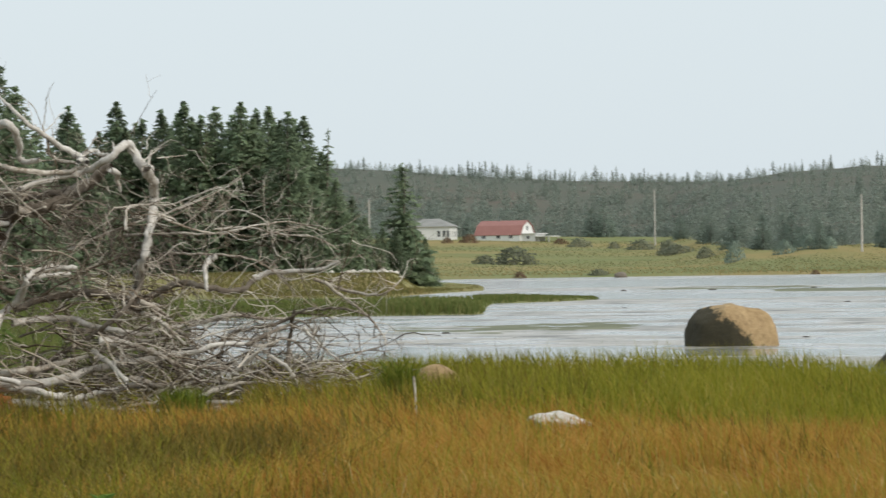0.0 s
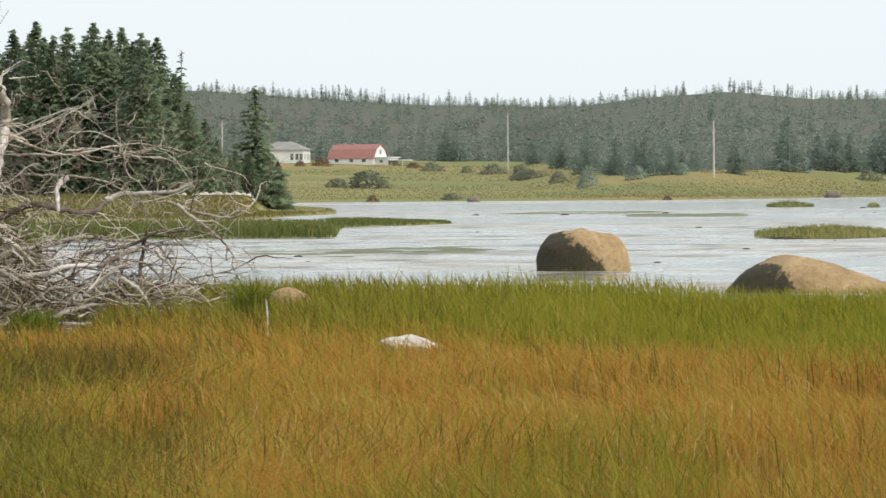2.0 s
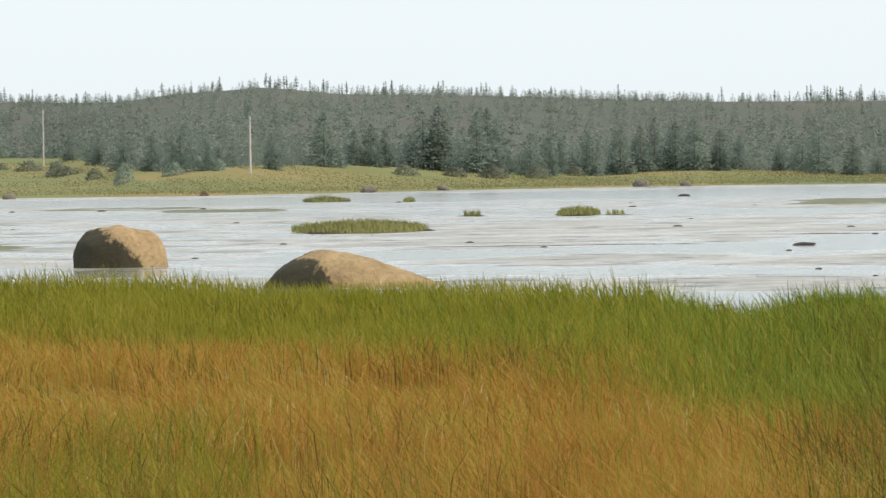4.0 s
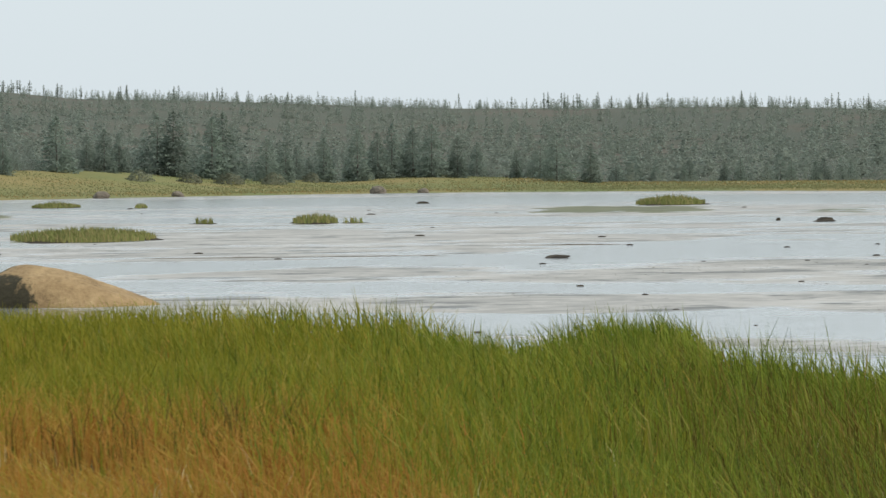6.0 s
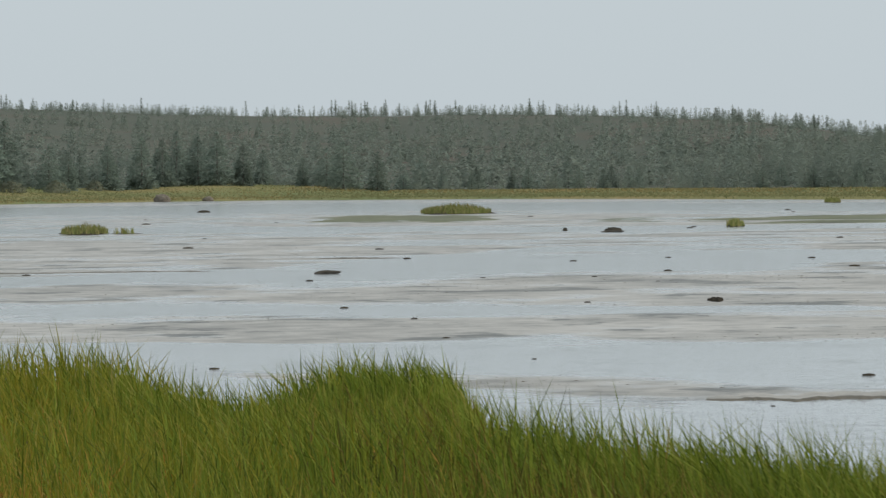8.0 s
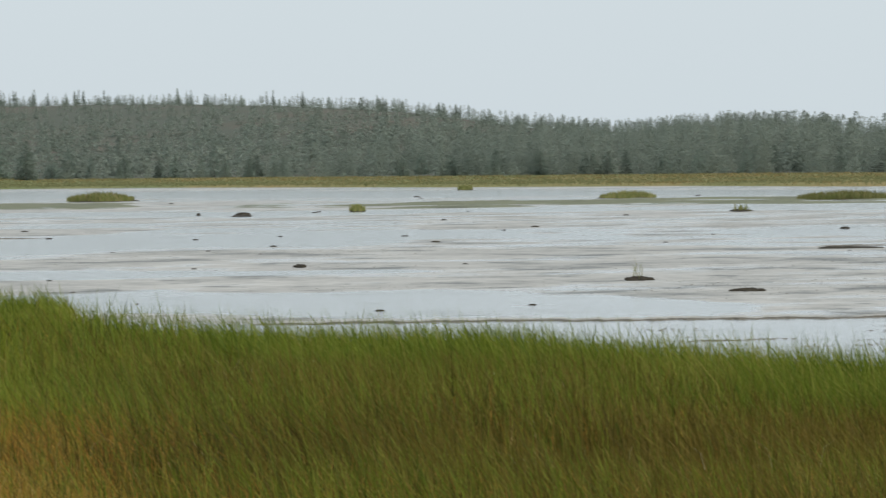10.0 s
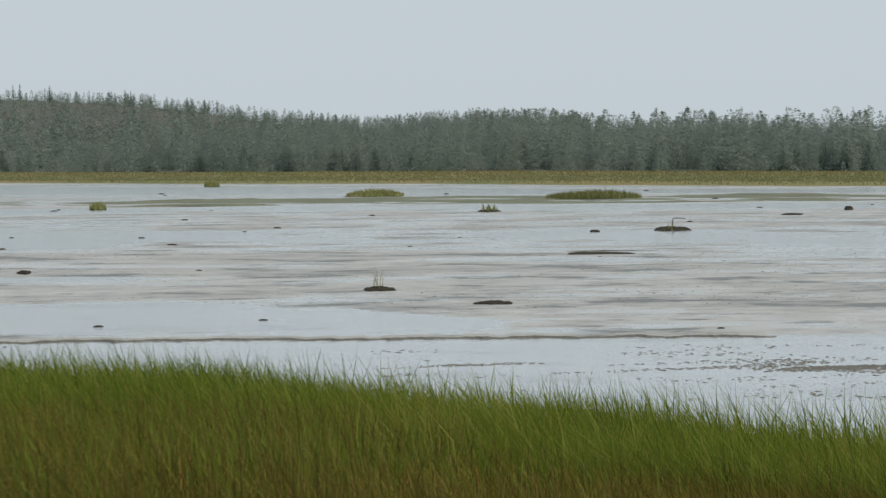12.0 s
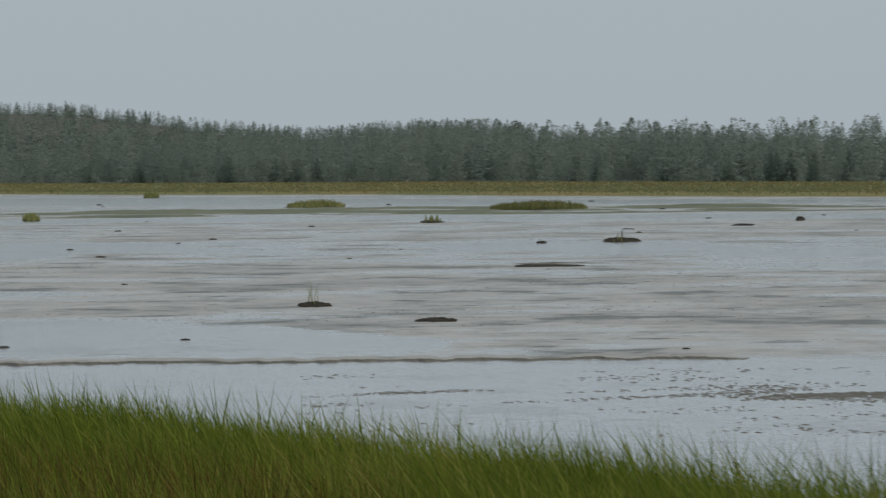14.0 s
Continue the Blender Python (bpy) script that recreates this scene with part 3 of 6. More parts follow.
def patchy(x, y, s, seed):
    """Smooth waves between 0 and 1, without a grid."""
    r = np.random.default_rng(seed)
    t = 0
    for k in range(6):
        a, ph, w = r.uniform(0, 6.28), r.uniform(0, 6.28), s * r.uniform(0.5, 1.8)
        t = t + np.sin((x * np.cos(a) + y * np.sin(a)) / w + ph)
    return 0.5 + t / 8


HOLLOW = (25.2 * math.sin(radians(-8.27)), 25.2 * math.cos(radians(-8.27)))


def marsh_grass():
    rng = np.random.default_rng(4)
    n = 330000
    az = rng.uniform(-16, 31, n)
    d = np.exp(rng.uniform(math.log(17), math.log(63), n))
    e = np.interp(az, EDGE_AZ, EDGE_D)
    x, y = d * np.sin(np.radians(az)), d * np.cos(np.radians(az))
    e = e + (patchy(x, y, 0.7, 3) - 0.5) * np.interp(az, [4, 12, 24], [3.0, 1.6, 0.9])
    keep = d < e
    az, d, x, y, e = az[keep], d[keep], x[keep], y[keep], e[keep]
    n = len(x)
    # how far the rusty hay meadow reaches before the green fringe
    rust = np.interp(az, [-14, -7, -1.7, 1.9, 4.6, 6.9, 9, 12, 14, 31], [46, 43, 39, 36.5, 34, 30, 23, 20, 17, 16])
    share = smooth01((rust - d) / np.interp(az, [0, 6], [7, 15]) + 0.5 + (patchy(x, y, 2.0, 8) - 0.5) * 1.1)
    share = np.clip(share, np.interp(az, [-14, 5, 10, 16, 31], [0.10, 0.06, 0.1, 0.14, 0.14]) * patchy(x, y, 1.5, 21) * 1.6 * smooth01((e - d - 1.5) / 6), 0.96)
    pick = rng.uniform(0, 1, n)
    deep = smooth01((az - 1.5) / 12)
    deep = np.maximum(deep, smooth01((-6.5 - az) / 3) * 0.25)
    brown = smooth01((az - 8) / 7) * (0.3 + 0.68 * patchy(x, y, 1.2, 33)) * smooth01((e - d - 0.6) / 3.2) + 0.75 * smooth01((-6 - az) / 3) * smooth01((patchy(x, y, 1.0, 35) - 0.3) / 0.4)
    kind = np.where(pick < share, 0, np.where(rng.uniform(0, 1, n) < deep, 2, 1))
    brown = brown + 0.1 * smooth01((patchy(x, y, 0.8, 77) - 0.6) / 0.2) * (az < 6) + 0.4 * smooth01((-1.5 - az) / 3) * smooth01((d - 38) / 5) * patchy(x, y, 1.5, 78)
    kind = np.where(rng.uniform(0, 1, n) < brown, 3, kind)
    near_green = (az < 1) & (rng.uniform(0, 1, n) < np.maximum(smooth01((30 - d) / 8) * 0.42, 0.22 * smooth01((-5.5 - az) / 5)) * smooth01((patchy(x, y, 0.9, 79) - 0.35) / 0.3))
    kind = np.where(near_green, np.where(rng.uniform(0, 1, n) < 0.8, 1, 3), kind)
    h = np.where(kind == 0, rng.uniform(0.22, 0.46, n), rng.uniform(0.32, 0.58, n)) * (0.75 + 0.5 * patchy(x, y, 1.6, 5))
    h *= np.where(rng.uniform(0, 1, n) < 0.04, 1.2, 1.0) * np.where((e - d) < 2.0, np.interp(az, [0, 8], [1.02, 1.12]), 1.0)
    h *= 1 - 0.75 * smooth01((patchy(x, y, 0.4, 71) - 0.68) / 0.1) * (d < 38)
    # a trodden hollow
    h *= 1 - 0.85 * smooth01(1.6 - np.hypot((x - HOLLOW[0]) / 0.36, (y - HOLLOW[1]) / 2.2) * 1.2)
    h *= 1 - 0.78 * smooth01((-8.6 - az) / 0.8) * smooth01((d - 40) / 3)
    # a low dense skirt along the water's edge
    skirt = (e - d < 2.6) & (rng.uniform(0, 1, n) < 0.45) & (az > 6)
    h = np.where(skirt, h * 0.55, h)
    w = 0.00016 * d * rng.uniform(0.6, 1.3, n) * np.where(skirt, 1.9, 1.0)
    z = land(az, d)
    for k, (name, mat, label) in enumerate((("rusty_marsh_grass", mat_orange, "rust and straw coloured salt hay, wind-bent"),
                                            ("green_marsh_grass", mat_green, "yellow-green cordgrass along the water's edge"),
                                            ("dark_green_marsh_grass", mat_deep, "deep green tall cordgrass along the water's edge"),
                                            ("brown_marsh_grass", mat_olive, "olive brown sedge among the green cordgrass"))):
        s = kind == k
        matted = 1 + 0.9 * smooth01((33 - d[s]) / 6) * smooth01((2 - az[s]) / 5) + 0.9 * smooth01((36 - d[s]) / 6) * smooth01((-4 - az[s]) / 4)
        swirl = (patchy(x[s], y[s], 0.9, 91) - 0.5) * (0.65 if k == 0 else 0.25) * matted
        v, f = blades(rng, x[s], y[s], z[s], h[s], w[s], ((-0.16 if k == 0 else -0.1) + swirl - 0.09 * smooth01((az[s] - 8) / 6), 0.0), (0.36 if k == 0 else 0.22 - 0.06 * smooth01((az[s] - 8) / 6)) * matted ** 0.7)
        tagged(part_np(name, v, f, mat, None), label, "grass", kind="stuff")


def islet(az0, az1, d0, d1, height, n, mat, label, mound=0.1, sparse=False, seed=1):
    """A low bank of peat in the water, with a stand of grass on it."""
    rng = np.random.default_rng(seed)
    c, dm = (az0 + az1) / 2, (d0 + d1) / 2
    top = thing("grass_islet", Matrix.Translation(spot(c, dm)) @ pose(0, 0, 0, 0, 0, -c), label, "islet", "grass islets in the water")
    rx, ry = math.radians(az1 - az0) * dm / 2, (d1 - d0) / 2
    k, rings = 40, 7
    v, f = [(0, 0, mound)], []
    wob = [1 + 0.13 * math.sin(a * 3 + seed) + 0.09 * math.sin(a * 7 + 2 * seed) for a in np.arange(k) * 6.283 / k]
    for r in range(1, rings + 1):
        u = r / rings
        for i in range(k):
            a = 6.283 * i / k
            v.append((math.cos(a) * rx * u * wob[i], math.sin(a) * ry * u * wob[i], mound * (1 - u ** 3) - 0.06 * (u > 0.99) + rng.uniform(-0.12, 0.12) * mound * (1 if n > 20 else 3.5)))
    q = []
    for i in range(k):
        q.append((0, 1 + i, 1 + (i + 1) % k, 0))
        for r in range(rings - 1):
            a, b = 1 + r * k + i, 1 + r * k + (i + 1) % k
            q.append((a, a + k, b + k, b))
    tri = [t for a, b, c2, d2 in q for t in (((a, b, c2),) if a == d2 else ((a, b, c2), (a, c2, d2)))]
    part_np("mud_bank", v, tri, mat_peat, top, "dark peat bank", True)
    n = n * 3 // 2 if n > 20 else n
    if n:
        a, r = rng.uniform(0, 6.283, n), np.sqrt(rng.uniform(0, 1, n)) * 0.97
        x, y = np.cos(a) * r * rx, np.sin(a) * r * ry
        if sparse:
            x = rng.choice([-0.45, -0.1, 0.0, 0.08, 0.4], n) * rx + rng.normal(0, 0.07 * rx, n) if n > 20 else rng.normal(0, 0.2 * rx, n)
        hh = rng.uniform(0.35, 1.05, n) * height * (1 - 0.6 * r ** 3) * (0.7 + 0.6 * patchy(x, y, rx * 0.2, seed))
        vv, ff = blades(rng, x, y, np.full(n, mound * 0.5), hh, np.full(n, 0.00014 * dm if n > 20 else 0.0001 * dm), (-0.12, 0), 0.18 if n > 20 else 0.4)
        tagged(part_np("grass", vv, ff, mat, top), kind="stuff")
    return top


marsh_grass()


def edge_fringe():
    """The thick stand of tall cordgrass right at the water, its tips bowed over by the wind."""
    rng = np.random.default_rng(41)
    n = 60000
    az = 7 + 24 * rng.uniform(0, 1, n) ** 0.85
    e = np.interp(az, EDGE_AZ, EDGE_D)
    d = e + 0.25 - 3.2 * rng.uniform(0, 1, n) ** 1.3
    x, y = d * np.sin(np.radians(az)), d * np.cos(np.radians(az))
    h = rng.uniform(0.3, 0.56, n) * (0.8 + 0.4 * patchy(x, y, 0.5, 6)) * np.interp(az, [9, 16], [0.75, 1.0])
    tall = rng.uniform(0, 1, n) < 0.08
    h = np.where(tall, rng.uniform(0.55, 0.78, n) * np.interp(az, [9, 16], [0.8, 1.0]), h)
    v, f = blades(rng, x, y, land(az, d), h, 0.00015 * d * rng.uniform(0.6, 1.4, n), (-0.22, 0.0), 0.2)
    tagged(part_np("edge_cordgrass", v, f, mat_deep, None), "tall deep green cordgrass bowed over at the water", "grass", kind="stuff")


edge_fringe()


def bank_grass():
    """Coarse tufts over the far bank and the strip of marsh below the woods."""
    rng = np.random.default_rng(19)
    n = 60000
    az = rng.uniform(-6.5, 31, n)
    s, f = np.interp(az, SHORE_AZ, SHORE_D), fringe_d(az)
    d = s + (f - s) * rng.uniform(0, 1, n)
    x, y = d * np.sin(np.radians(az)), d * np.cos(np.radians(az))
    z = land(az, d)
    t = patchy(x, y, 9.0, 51) + rng.normal(0, 0.18, n)
    u = (d - s) / (f - s)
    low = np.where(az < 9, u < rng.uniform(0.05, 0.3, n), u > rng.uniform(0.55, 0.8, n))
    tan = np.where(low, rng.uniform(0, 1, n) < 0.55, t > 0.9)
    h = rng.uniform(0.09, 0.17, n) * np.where(low, 1.2, 0.9 + 0.4 * (t < 0.3))
    for name, mat, pick, label in (("green_bank_grass", mat_bank, ~tan, "rough yellow-green grass on the far bank"), ("tan_bank_grass", mat_straw, tan, "tan and rusty grass along the far shore")):
        v, fc = blades(rng, x[pick], y[pick], z[pick], h[pick], 0.00016 * d[pick] * rng.uniform(0.7, 1.4, pick.sum()), (-0.1, 0), 0.25)
        tagged(part_np(name, v, fc, mat, None), label, "grass", kind="stuff")


bank_grass()


def straw_stalks():
    """Long pale stalks lying across and standing over the hay."""
    rng = np.random.default_rng(23)
    n = 2000
    az, d = rng.uniform(-15, 30, n) - 8 * (rng.uniform(0, 1, n) < 0.3), np.exp(rng.uniform(math.log(18), math.log(30), n))
    ok = (d < np.interp(az, EDGE_AZ, EDGE_D) - 1.5) & (patchy(d * np.sin(np.radians(az)), d, 0.6, 15) > rng.uniform(0.3, 0.8, n))
    az, d = az[ok], d[ok]
    n = len(d)
    x, y = d * np.sin(np.radians(az)), d * np.cos(np.radians(az))
    v, f = blades(rng, x, y, land(az, d) + rng.uniform(0.05, 0.3, n), rng.uniform(0.08, 0.2, n), 0.00006 * d, (-0.5, 0), 0.9)
    tagged(part_np("straw_stalks", v, f, mat_stalk, None), "pale dry stalks scattered through the marsh hay", "grass", kind="stuff")


straw_stalks()


def spit_grass():
    """Grass on the point and its spits."""
    rng = np.random.default_rng(9)
    n = 85000
    az = rng.uniform(-15, -3.1, n)
    d = np.exp(rng.uniform(math.log(60), math.log(330), n))
    az[:9000], d[:9000] = rng.uniform(-5.3, -3.1, 9000), rng.uniform(179, 199, 9000)
    az[9000:17000], d[9000:17000] = rng.uniform(-9.5, -4.9, 8000), rng.uniform(139.5, 151, 8000)
    az[17000:29000], d[17000:29000] = rng.uniform(-9.5, -5.0, 12000), rng.uniform(216, 272, 12000)
    z = land(az, d)
    keep = (z > 0.02) & (z < 1.7) & ((d > 139) | (az < -9.3))
    az, d, z = az[keep], d[keep], z[keep]
    x, y = d * np.sin(np.radians(az)), d * np.cos(np.radians(az))
    low = np.interp(d, [140, 162, 182, 200], [0.42, 0.32, 0.22, 0.2]) * rng.uniform(0.6, 1.2, len(x)) * (0.75 + 0.5 * patchy(x, y, 1.5, 61))
    low *= (0.2 + 0.8 * smooth01((-3.0 - az) / 1.9)) * np.where(d < 178, 0.4 + 0.6 * smooth01((-5.0 - az) / 0.5), 1)
    h = np.where(d < 215, low, rng.uniform(0.15, 0.3, len(x)) * (0.15 + 0.85 * smooth01((-5.0 - az) / 1.3))) + 0.03
    upper = d > 215
    h[(d > 252) & (az > -8.2)] *= 0.35
    for pick, mat, name, label in ((~upper, mat_spit, "spit_grass", "short yellow-green grass on low spits"), (upper, mat_point, "point_grass", "olive and tawny grass on the low point")):
        v, f = blades(rng, x[pick], y[pick], z[pick], h[pick], 0.00012 * d[pick], (-0.1, 0), 0.2)
        tagged(part_np(name, v, f, mat, None), label, "grass", kind="stuff")


spit_grass()
islet(1.45, 3.72, 131, 148, 0.42, 2600, mat_islet, "long low islet of yellow-green marsh grass", seed=2)
islet(1.65, 2.46, 318, 338, 0.5, 500, mat_islet, "small grass islet near the far shore", seed=3)
islet(3.27, 3.47, 306, 318, 0.4, 120, mat_islet, "tiny grass islet near the far shore", seed=4)
islet(4.14, 4.6, 184, 190, 0.35, 90, mat_islet, "thin line of sparse grass stems in water", 0.03, True, seed=5)
islet(5.69, 6.42, 180, 190, 0.5, 420, mat_islet, "ragged grass islet with dark peat", 0.12, seed=6)
islet(6.4, 6.9, 182, 186, 0.42, 60, mat_islet, "sparse grass stems beside a ragged islet", 0.02, True, seed=7)
islet(11.0, 12.12, 280, 298, 0.75, 1100, mat_islet, "low grass islet on a green mud bank", 0.15, seed=8)
islet(15.47, 15.75, 186, 192, 0.42, 160, mat_islet, "small dark tussock in the shallows", 0.1, seed=9)
islet(17.2, 17.46, 385, 400, 0.6, 160, mat_islet, "small dark tussock near the far marsh", 0.15, seed=10)
islet(19.44, 20.38, 248, 262, 0.5, 800, mat_islet, "low green grass islet", seed=11)
islet(22.55, 24.1, 218, 234, 0.55, 1500, mat_islet, "long low green grass islet", seed=12)
islet(21.5, 21.88, 165, 170, 0.35, 40, mat_islet, "low mud mound with a few grass stems", 0.1, True, seed=13)
islet(24.2, 24.8, 117, 121, 0.35, 16, mat_islet, "flat dark peat mat with bent stems", 0.09, True, seed=14)
islet(19.8, 20.33, 64.6, 66.4, 0.6, 7, mat_islet, "dark peat hummock with a few tall grass stems", 0.045, True, seed=15)
islet(21.45, 22.12, 58.4, 59.8, 0.1, 0, mat_islet, "bare flat hummock of dark peat", 0.028, seed=16)
islet(23.24, 23.42, 116.4, 118, 0.1, 0, mat_islet, "small bare peat lump", 0.05, seed=17)
islet(14.58, 14.8, 76.5, 78, 0.1, 0, mat_islet, "small bare peat lump", 0.05, seed=18)
islet(13.66, 13.92, 174, 178, 0.1, 0, mat_islet, "small bare peat lump", 0.12, seed=19)
islet(27.18, 27.32, 163, 166, 0.1, 0, mat_islet, "small bare peat lump", 0.14, seed=20)
islet(13.05, 13.13, 177, 179, 0.1, 0, mat_islet, "small bare peat lump", 0.1, seed=21)
islet(7.62, 7.84, 330, 338, 0.1, 0, mat_islet, "small bare peat lump", 0.15, seed=22)


def mud_lumps():
    """Stones and clods scattered over the flats."""
    rng = np.random.default_rng(17)
    n = 80
    az, d = rng.uniform(-6, 31, n), np.exp(rng.uniform(math.log(46), math.log(330), n))
    ok = (d > np.interp(az, EDGE_AZ, EDGE_D) + 12) & (land(az, d) < -0.2)
    pieces = []
    for a, q in zip(az[ok], d[ok]):
        s = rng.uniform(0.03, 0.085) * (q / 90) ** 0.8
        k = 7
        ang = np.arange(k) * 6.283 / k
        r = s * rng.uniform(0.7, 1.3, k)
        p = spot(a, q)
        ring = lambda f, z: np.stack([p.x + np.cos(ang) * r * f * 1.5, p.y + np.sin(ang) * r * f, np.full(k, z)], -1)
        v = np.concatenate([ring(1.1, -0.03), ring(0.8, s * 0.3), ring(0.2, s * 0.45)])
        i = np.arange(k)
        f = np.concatenate([np.stack([i + o, (i + 1) % k + o, (i + 1) % k + k + o, i + k + o], -1) for o in (0, k)])
        pieces.append((v, f))
    v, f = joined(pieces)
    # crumbs of weed and mud, in streaks along the flats
    m = 60000
    az, d = rng.uniform(-9, 31, m), np.exp(rng.uniform(math.log(50), math.log(150), m))
    x, y = d * np.sin(np.radians(az)), d * np.cos(np.radians(az))
    streak = patchy(x * 0.4, y, 2.2, 51) + 0.5 * patchy(x, y, 0.8, 53) + 0.25 * smooth01((az - 8) / 8)
    ok = (d > np.interp(az, EDGE_AZ, EDGE_D) + 3) & (land(az, d) < -0.2) & (streak > rng.uniform(0.72, 1.25, m)) & ((az > 8) | (rng.uniform(0, 1, m) < 0.3))
    ok &= np.max([along(r, az, d) for r in CHANNELS], axis=0) < rng.uniform(0, 0.5, m)
    x, y, d = x[ok][:7000], y[ok][:7000], d[ok][:7000]
    q = len(x)
    s = rng.uniform(0.004, 0.013, q) * (d / 60) ** 0.4
    wide = rng.uniform(1.5, 8.0, q)
    tips = np.stack([np.stack([x + s * wide * cx, y + s * cy, np.where(cz > 0, s * 0.6 * rng.uniform(0.5, 1.2, q), -0.01)], -1) for cx, cy, cz in ((-1, -0.4, 0), (0.9, -0.6, 0), (0.2, 1, 0), (rng.uniform(-0.4, 0.4, q), 0, 1))], 1).reshape(-1, 3)
    tri = (np.array([[0, 1, 3], [1, 2, 3], [2, 0, 3]])[None] + (np.arange(q) * 4)[:, None, None]).reshape(-1, 3)
    tagged(part_np("mud_crumbs", tips, tri, mat_weed), "dark crumbs of weed and mud strewn on the flats", "weed", kind="stuff")
    tagged(part_np("mud_clods", v, f, mat_peat, None, "", True), "dark clods and stones scattered on the flats", "clods", kind="stuff")


mud_lumps()


def floating_weed():
    """Torn mats of weed that lie on the shallows before the ledge, in drifts along the shore."""
    rng = np.random.default_rng(57)
    m = 12000
    az, d = rng.uniform(20, 31, m), np.where(rng.uniform(0, 1, m) < 0.7, rng.normal(41.3, 0.6, m), rng.uniform(36, 46, m))
    x, y = d * np.sin(np.radians(az)), d * np.cos(np.radians(az))
    ok = patchy(x, y * 2.5, 0.6, 63) + 0.25 * smooth01((az - 22) / 5) > rng.uniform(0.62, 1.05, m)
    x, y = x[ok][:3200], y[ok][:3200]
    k, q = 6, len(x)
    ang = np.arange(k) * 6.283 / k
    size = rng.uniform(0.012, 0.075, q)
    ring = size[:, None] * rng.uniform(0.5, 1.3, (q, k))
    rim = np.stack([x[:, None] + np.cos(ang) * ring, y[:, None] + 1.3 * np.sin(ang) * ring, np.full((q, k), -0.004)], -1)
    top = np.stack([x, y, rng.uniform(0.002, 0.008, q)], -1)[:, None]
    v = np.concatenate([rim, top], 1).reshape(-1, 3)
    i = np.arange(k)
    f = (np.stack([i, (i + 1) % k, np.full(k, k)], -1)[None] + (np.arange(q) * (k + 1))[:, None, None]).reshape(-1, 3)
    tagged(part_np("floating_weed", v, f, mat_weed), "torn brown weed floating in drifts on the shallows", "weed", kind="stuff")


floating_weed()


def bent_reed(az, d, w, h):
    p = spline([(-w, 0, 0), (-w * 0.95, 0, h * 0.9), (-w * 0.4, 0.02, h), (w * 0.6, 0, h * 0.98), (w, 0.03, h * 0.9)], 14)
    v, f = tube(p, np.linspace(0.018, 0.01, 14), 5)
    ob = part_np("bent_reed", v, f, mat_peat, None, "", True)
    ob.matrix_world = Matrix.Translation(spot(az, d, 0.08)) @ pose(0, 0, 0, 0, 0, -az)
    tagged(ob, "dark bent reed arching over a peat mat", "reed")


bent_reed(24.62, 119, 0.2, 0.3)


# ---- trees ----
def conifer(seed, H, R, n_br, n_q, size, sparse=0.0, bare=0.06, lean=0.0, taper=0.92, slim=1.0):
    """Trunk and crown of a spruce: whorls of drooping limbs set with pointed sprays."""
    rng = np.random.default_rng(seed)
    m = 7
    tz = np.linspace(-0.4, H * 0.99, m)
    tp = np.stack([lean * (tz / H) ** 2 * H + rng.normal(0, 0.01 * H, m) * (tz > 0.5) * 0.4, rng.normal(0, 0.004 * H, m), tz], -1)
    trunk = tube(tp, np.linspace(0.016 * H + 0.03, 0.012, m), 6)
    u = np.sort(rng.uniform(0, 1, n_br)) ** 0.9
    h = H * (bare + (0.985 - bare) * u)
    keep = rng.uniform(0, 1, n_br) > sparse
    h = h[keep]
    k = len(h)
    phi = rng.uniform(0, 6.283, k)
    t = h / H
    L = R * 1.25 * ((1 - t) ** taper) * np.minimum(1, (1 - t) / 0.16) ** 0.55 * rng.uniform(0.5, 1.15, k) * (1 + 0.12 * np.sin(phi * 3 + t * 31 + seed)) + 0.012 * H * rng.uniform(0.5, 1.2, k)
    L *= np.where(t < bare + 0.12, 0.75, 1.0)
    tx = np.interp(h, tp[:, 2], tp[:, 0])
    vs = []
    for j in range(n_q):
        s = (j + rng.uniform(0.2, 0.9, k)) / n_q
        r = L * s
        drop = -0.30 * r + 0.22 * L * s ** 2.2 + 0.25 * L * (t ** 3) + rng.normal(0, 0.45 * size, k) * (1 - t)
        px, py, pz = tx + np.cos(phi) * r, np.sin(phi) * r, h + drop
        a = phi + rng.normal(0, 0.55, k)
        ln = size * rng.uniform(0.7, 1.4, k) * (0.3 + 0.9 * (1 - t)) * np.minimum(1, 0.45 + (1 - t) * 5)
        w = ln * rng.uniform(0.28, 0.5, k) * slim
        dz = rng.normal(-0.12, 0.3, k)
        dx, dy = np.cos(a), np.sin(a)
        roll = rng.normal(0, 0.9, k)
        sx, sy, sz = -dy * np.cos(roll), dx * np.cos(roll), np.sin(roll)
        p = np.stack([px, py, pz], -1)
        dr = np.stack([dx, dy, dz], -1)
        sd = np.stack([sx, sy, sz], -1)
        vs.append(np.stack([p - dr * ln[:, None] * 0.45, p + sd * w[:, None], p + dr * ln[:, None] * 0.75, p - sd * w[:, None]], 1))
    v = np.concatenate(vs).reshape(-1, 3)
    f = np.arange(len(v)).reshape(-1, 4)
    return trunk, (v, outward(v, f))


def outward(v, f):
    """Turns the sprays so that their faces look away from the stem."""
    q = v[f]
    n = np.cross(q[:, 2] - q[:, 0], q[:, 3] - q[:, 1])
    c = q.mean(1)
    away = np.stack([c[:, 0], c[:, 1], 0.5 * np.hypot(c[:, 0], c[:, 1])], -1)
    flip = (n * away).sum(1) < 0
    f = f.copy()
    f[flip] = f[flip][:, ::-1]
    return f


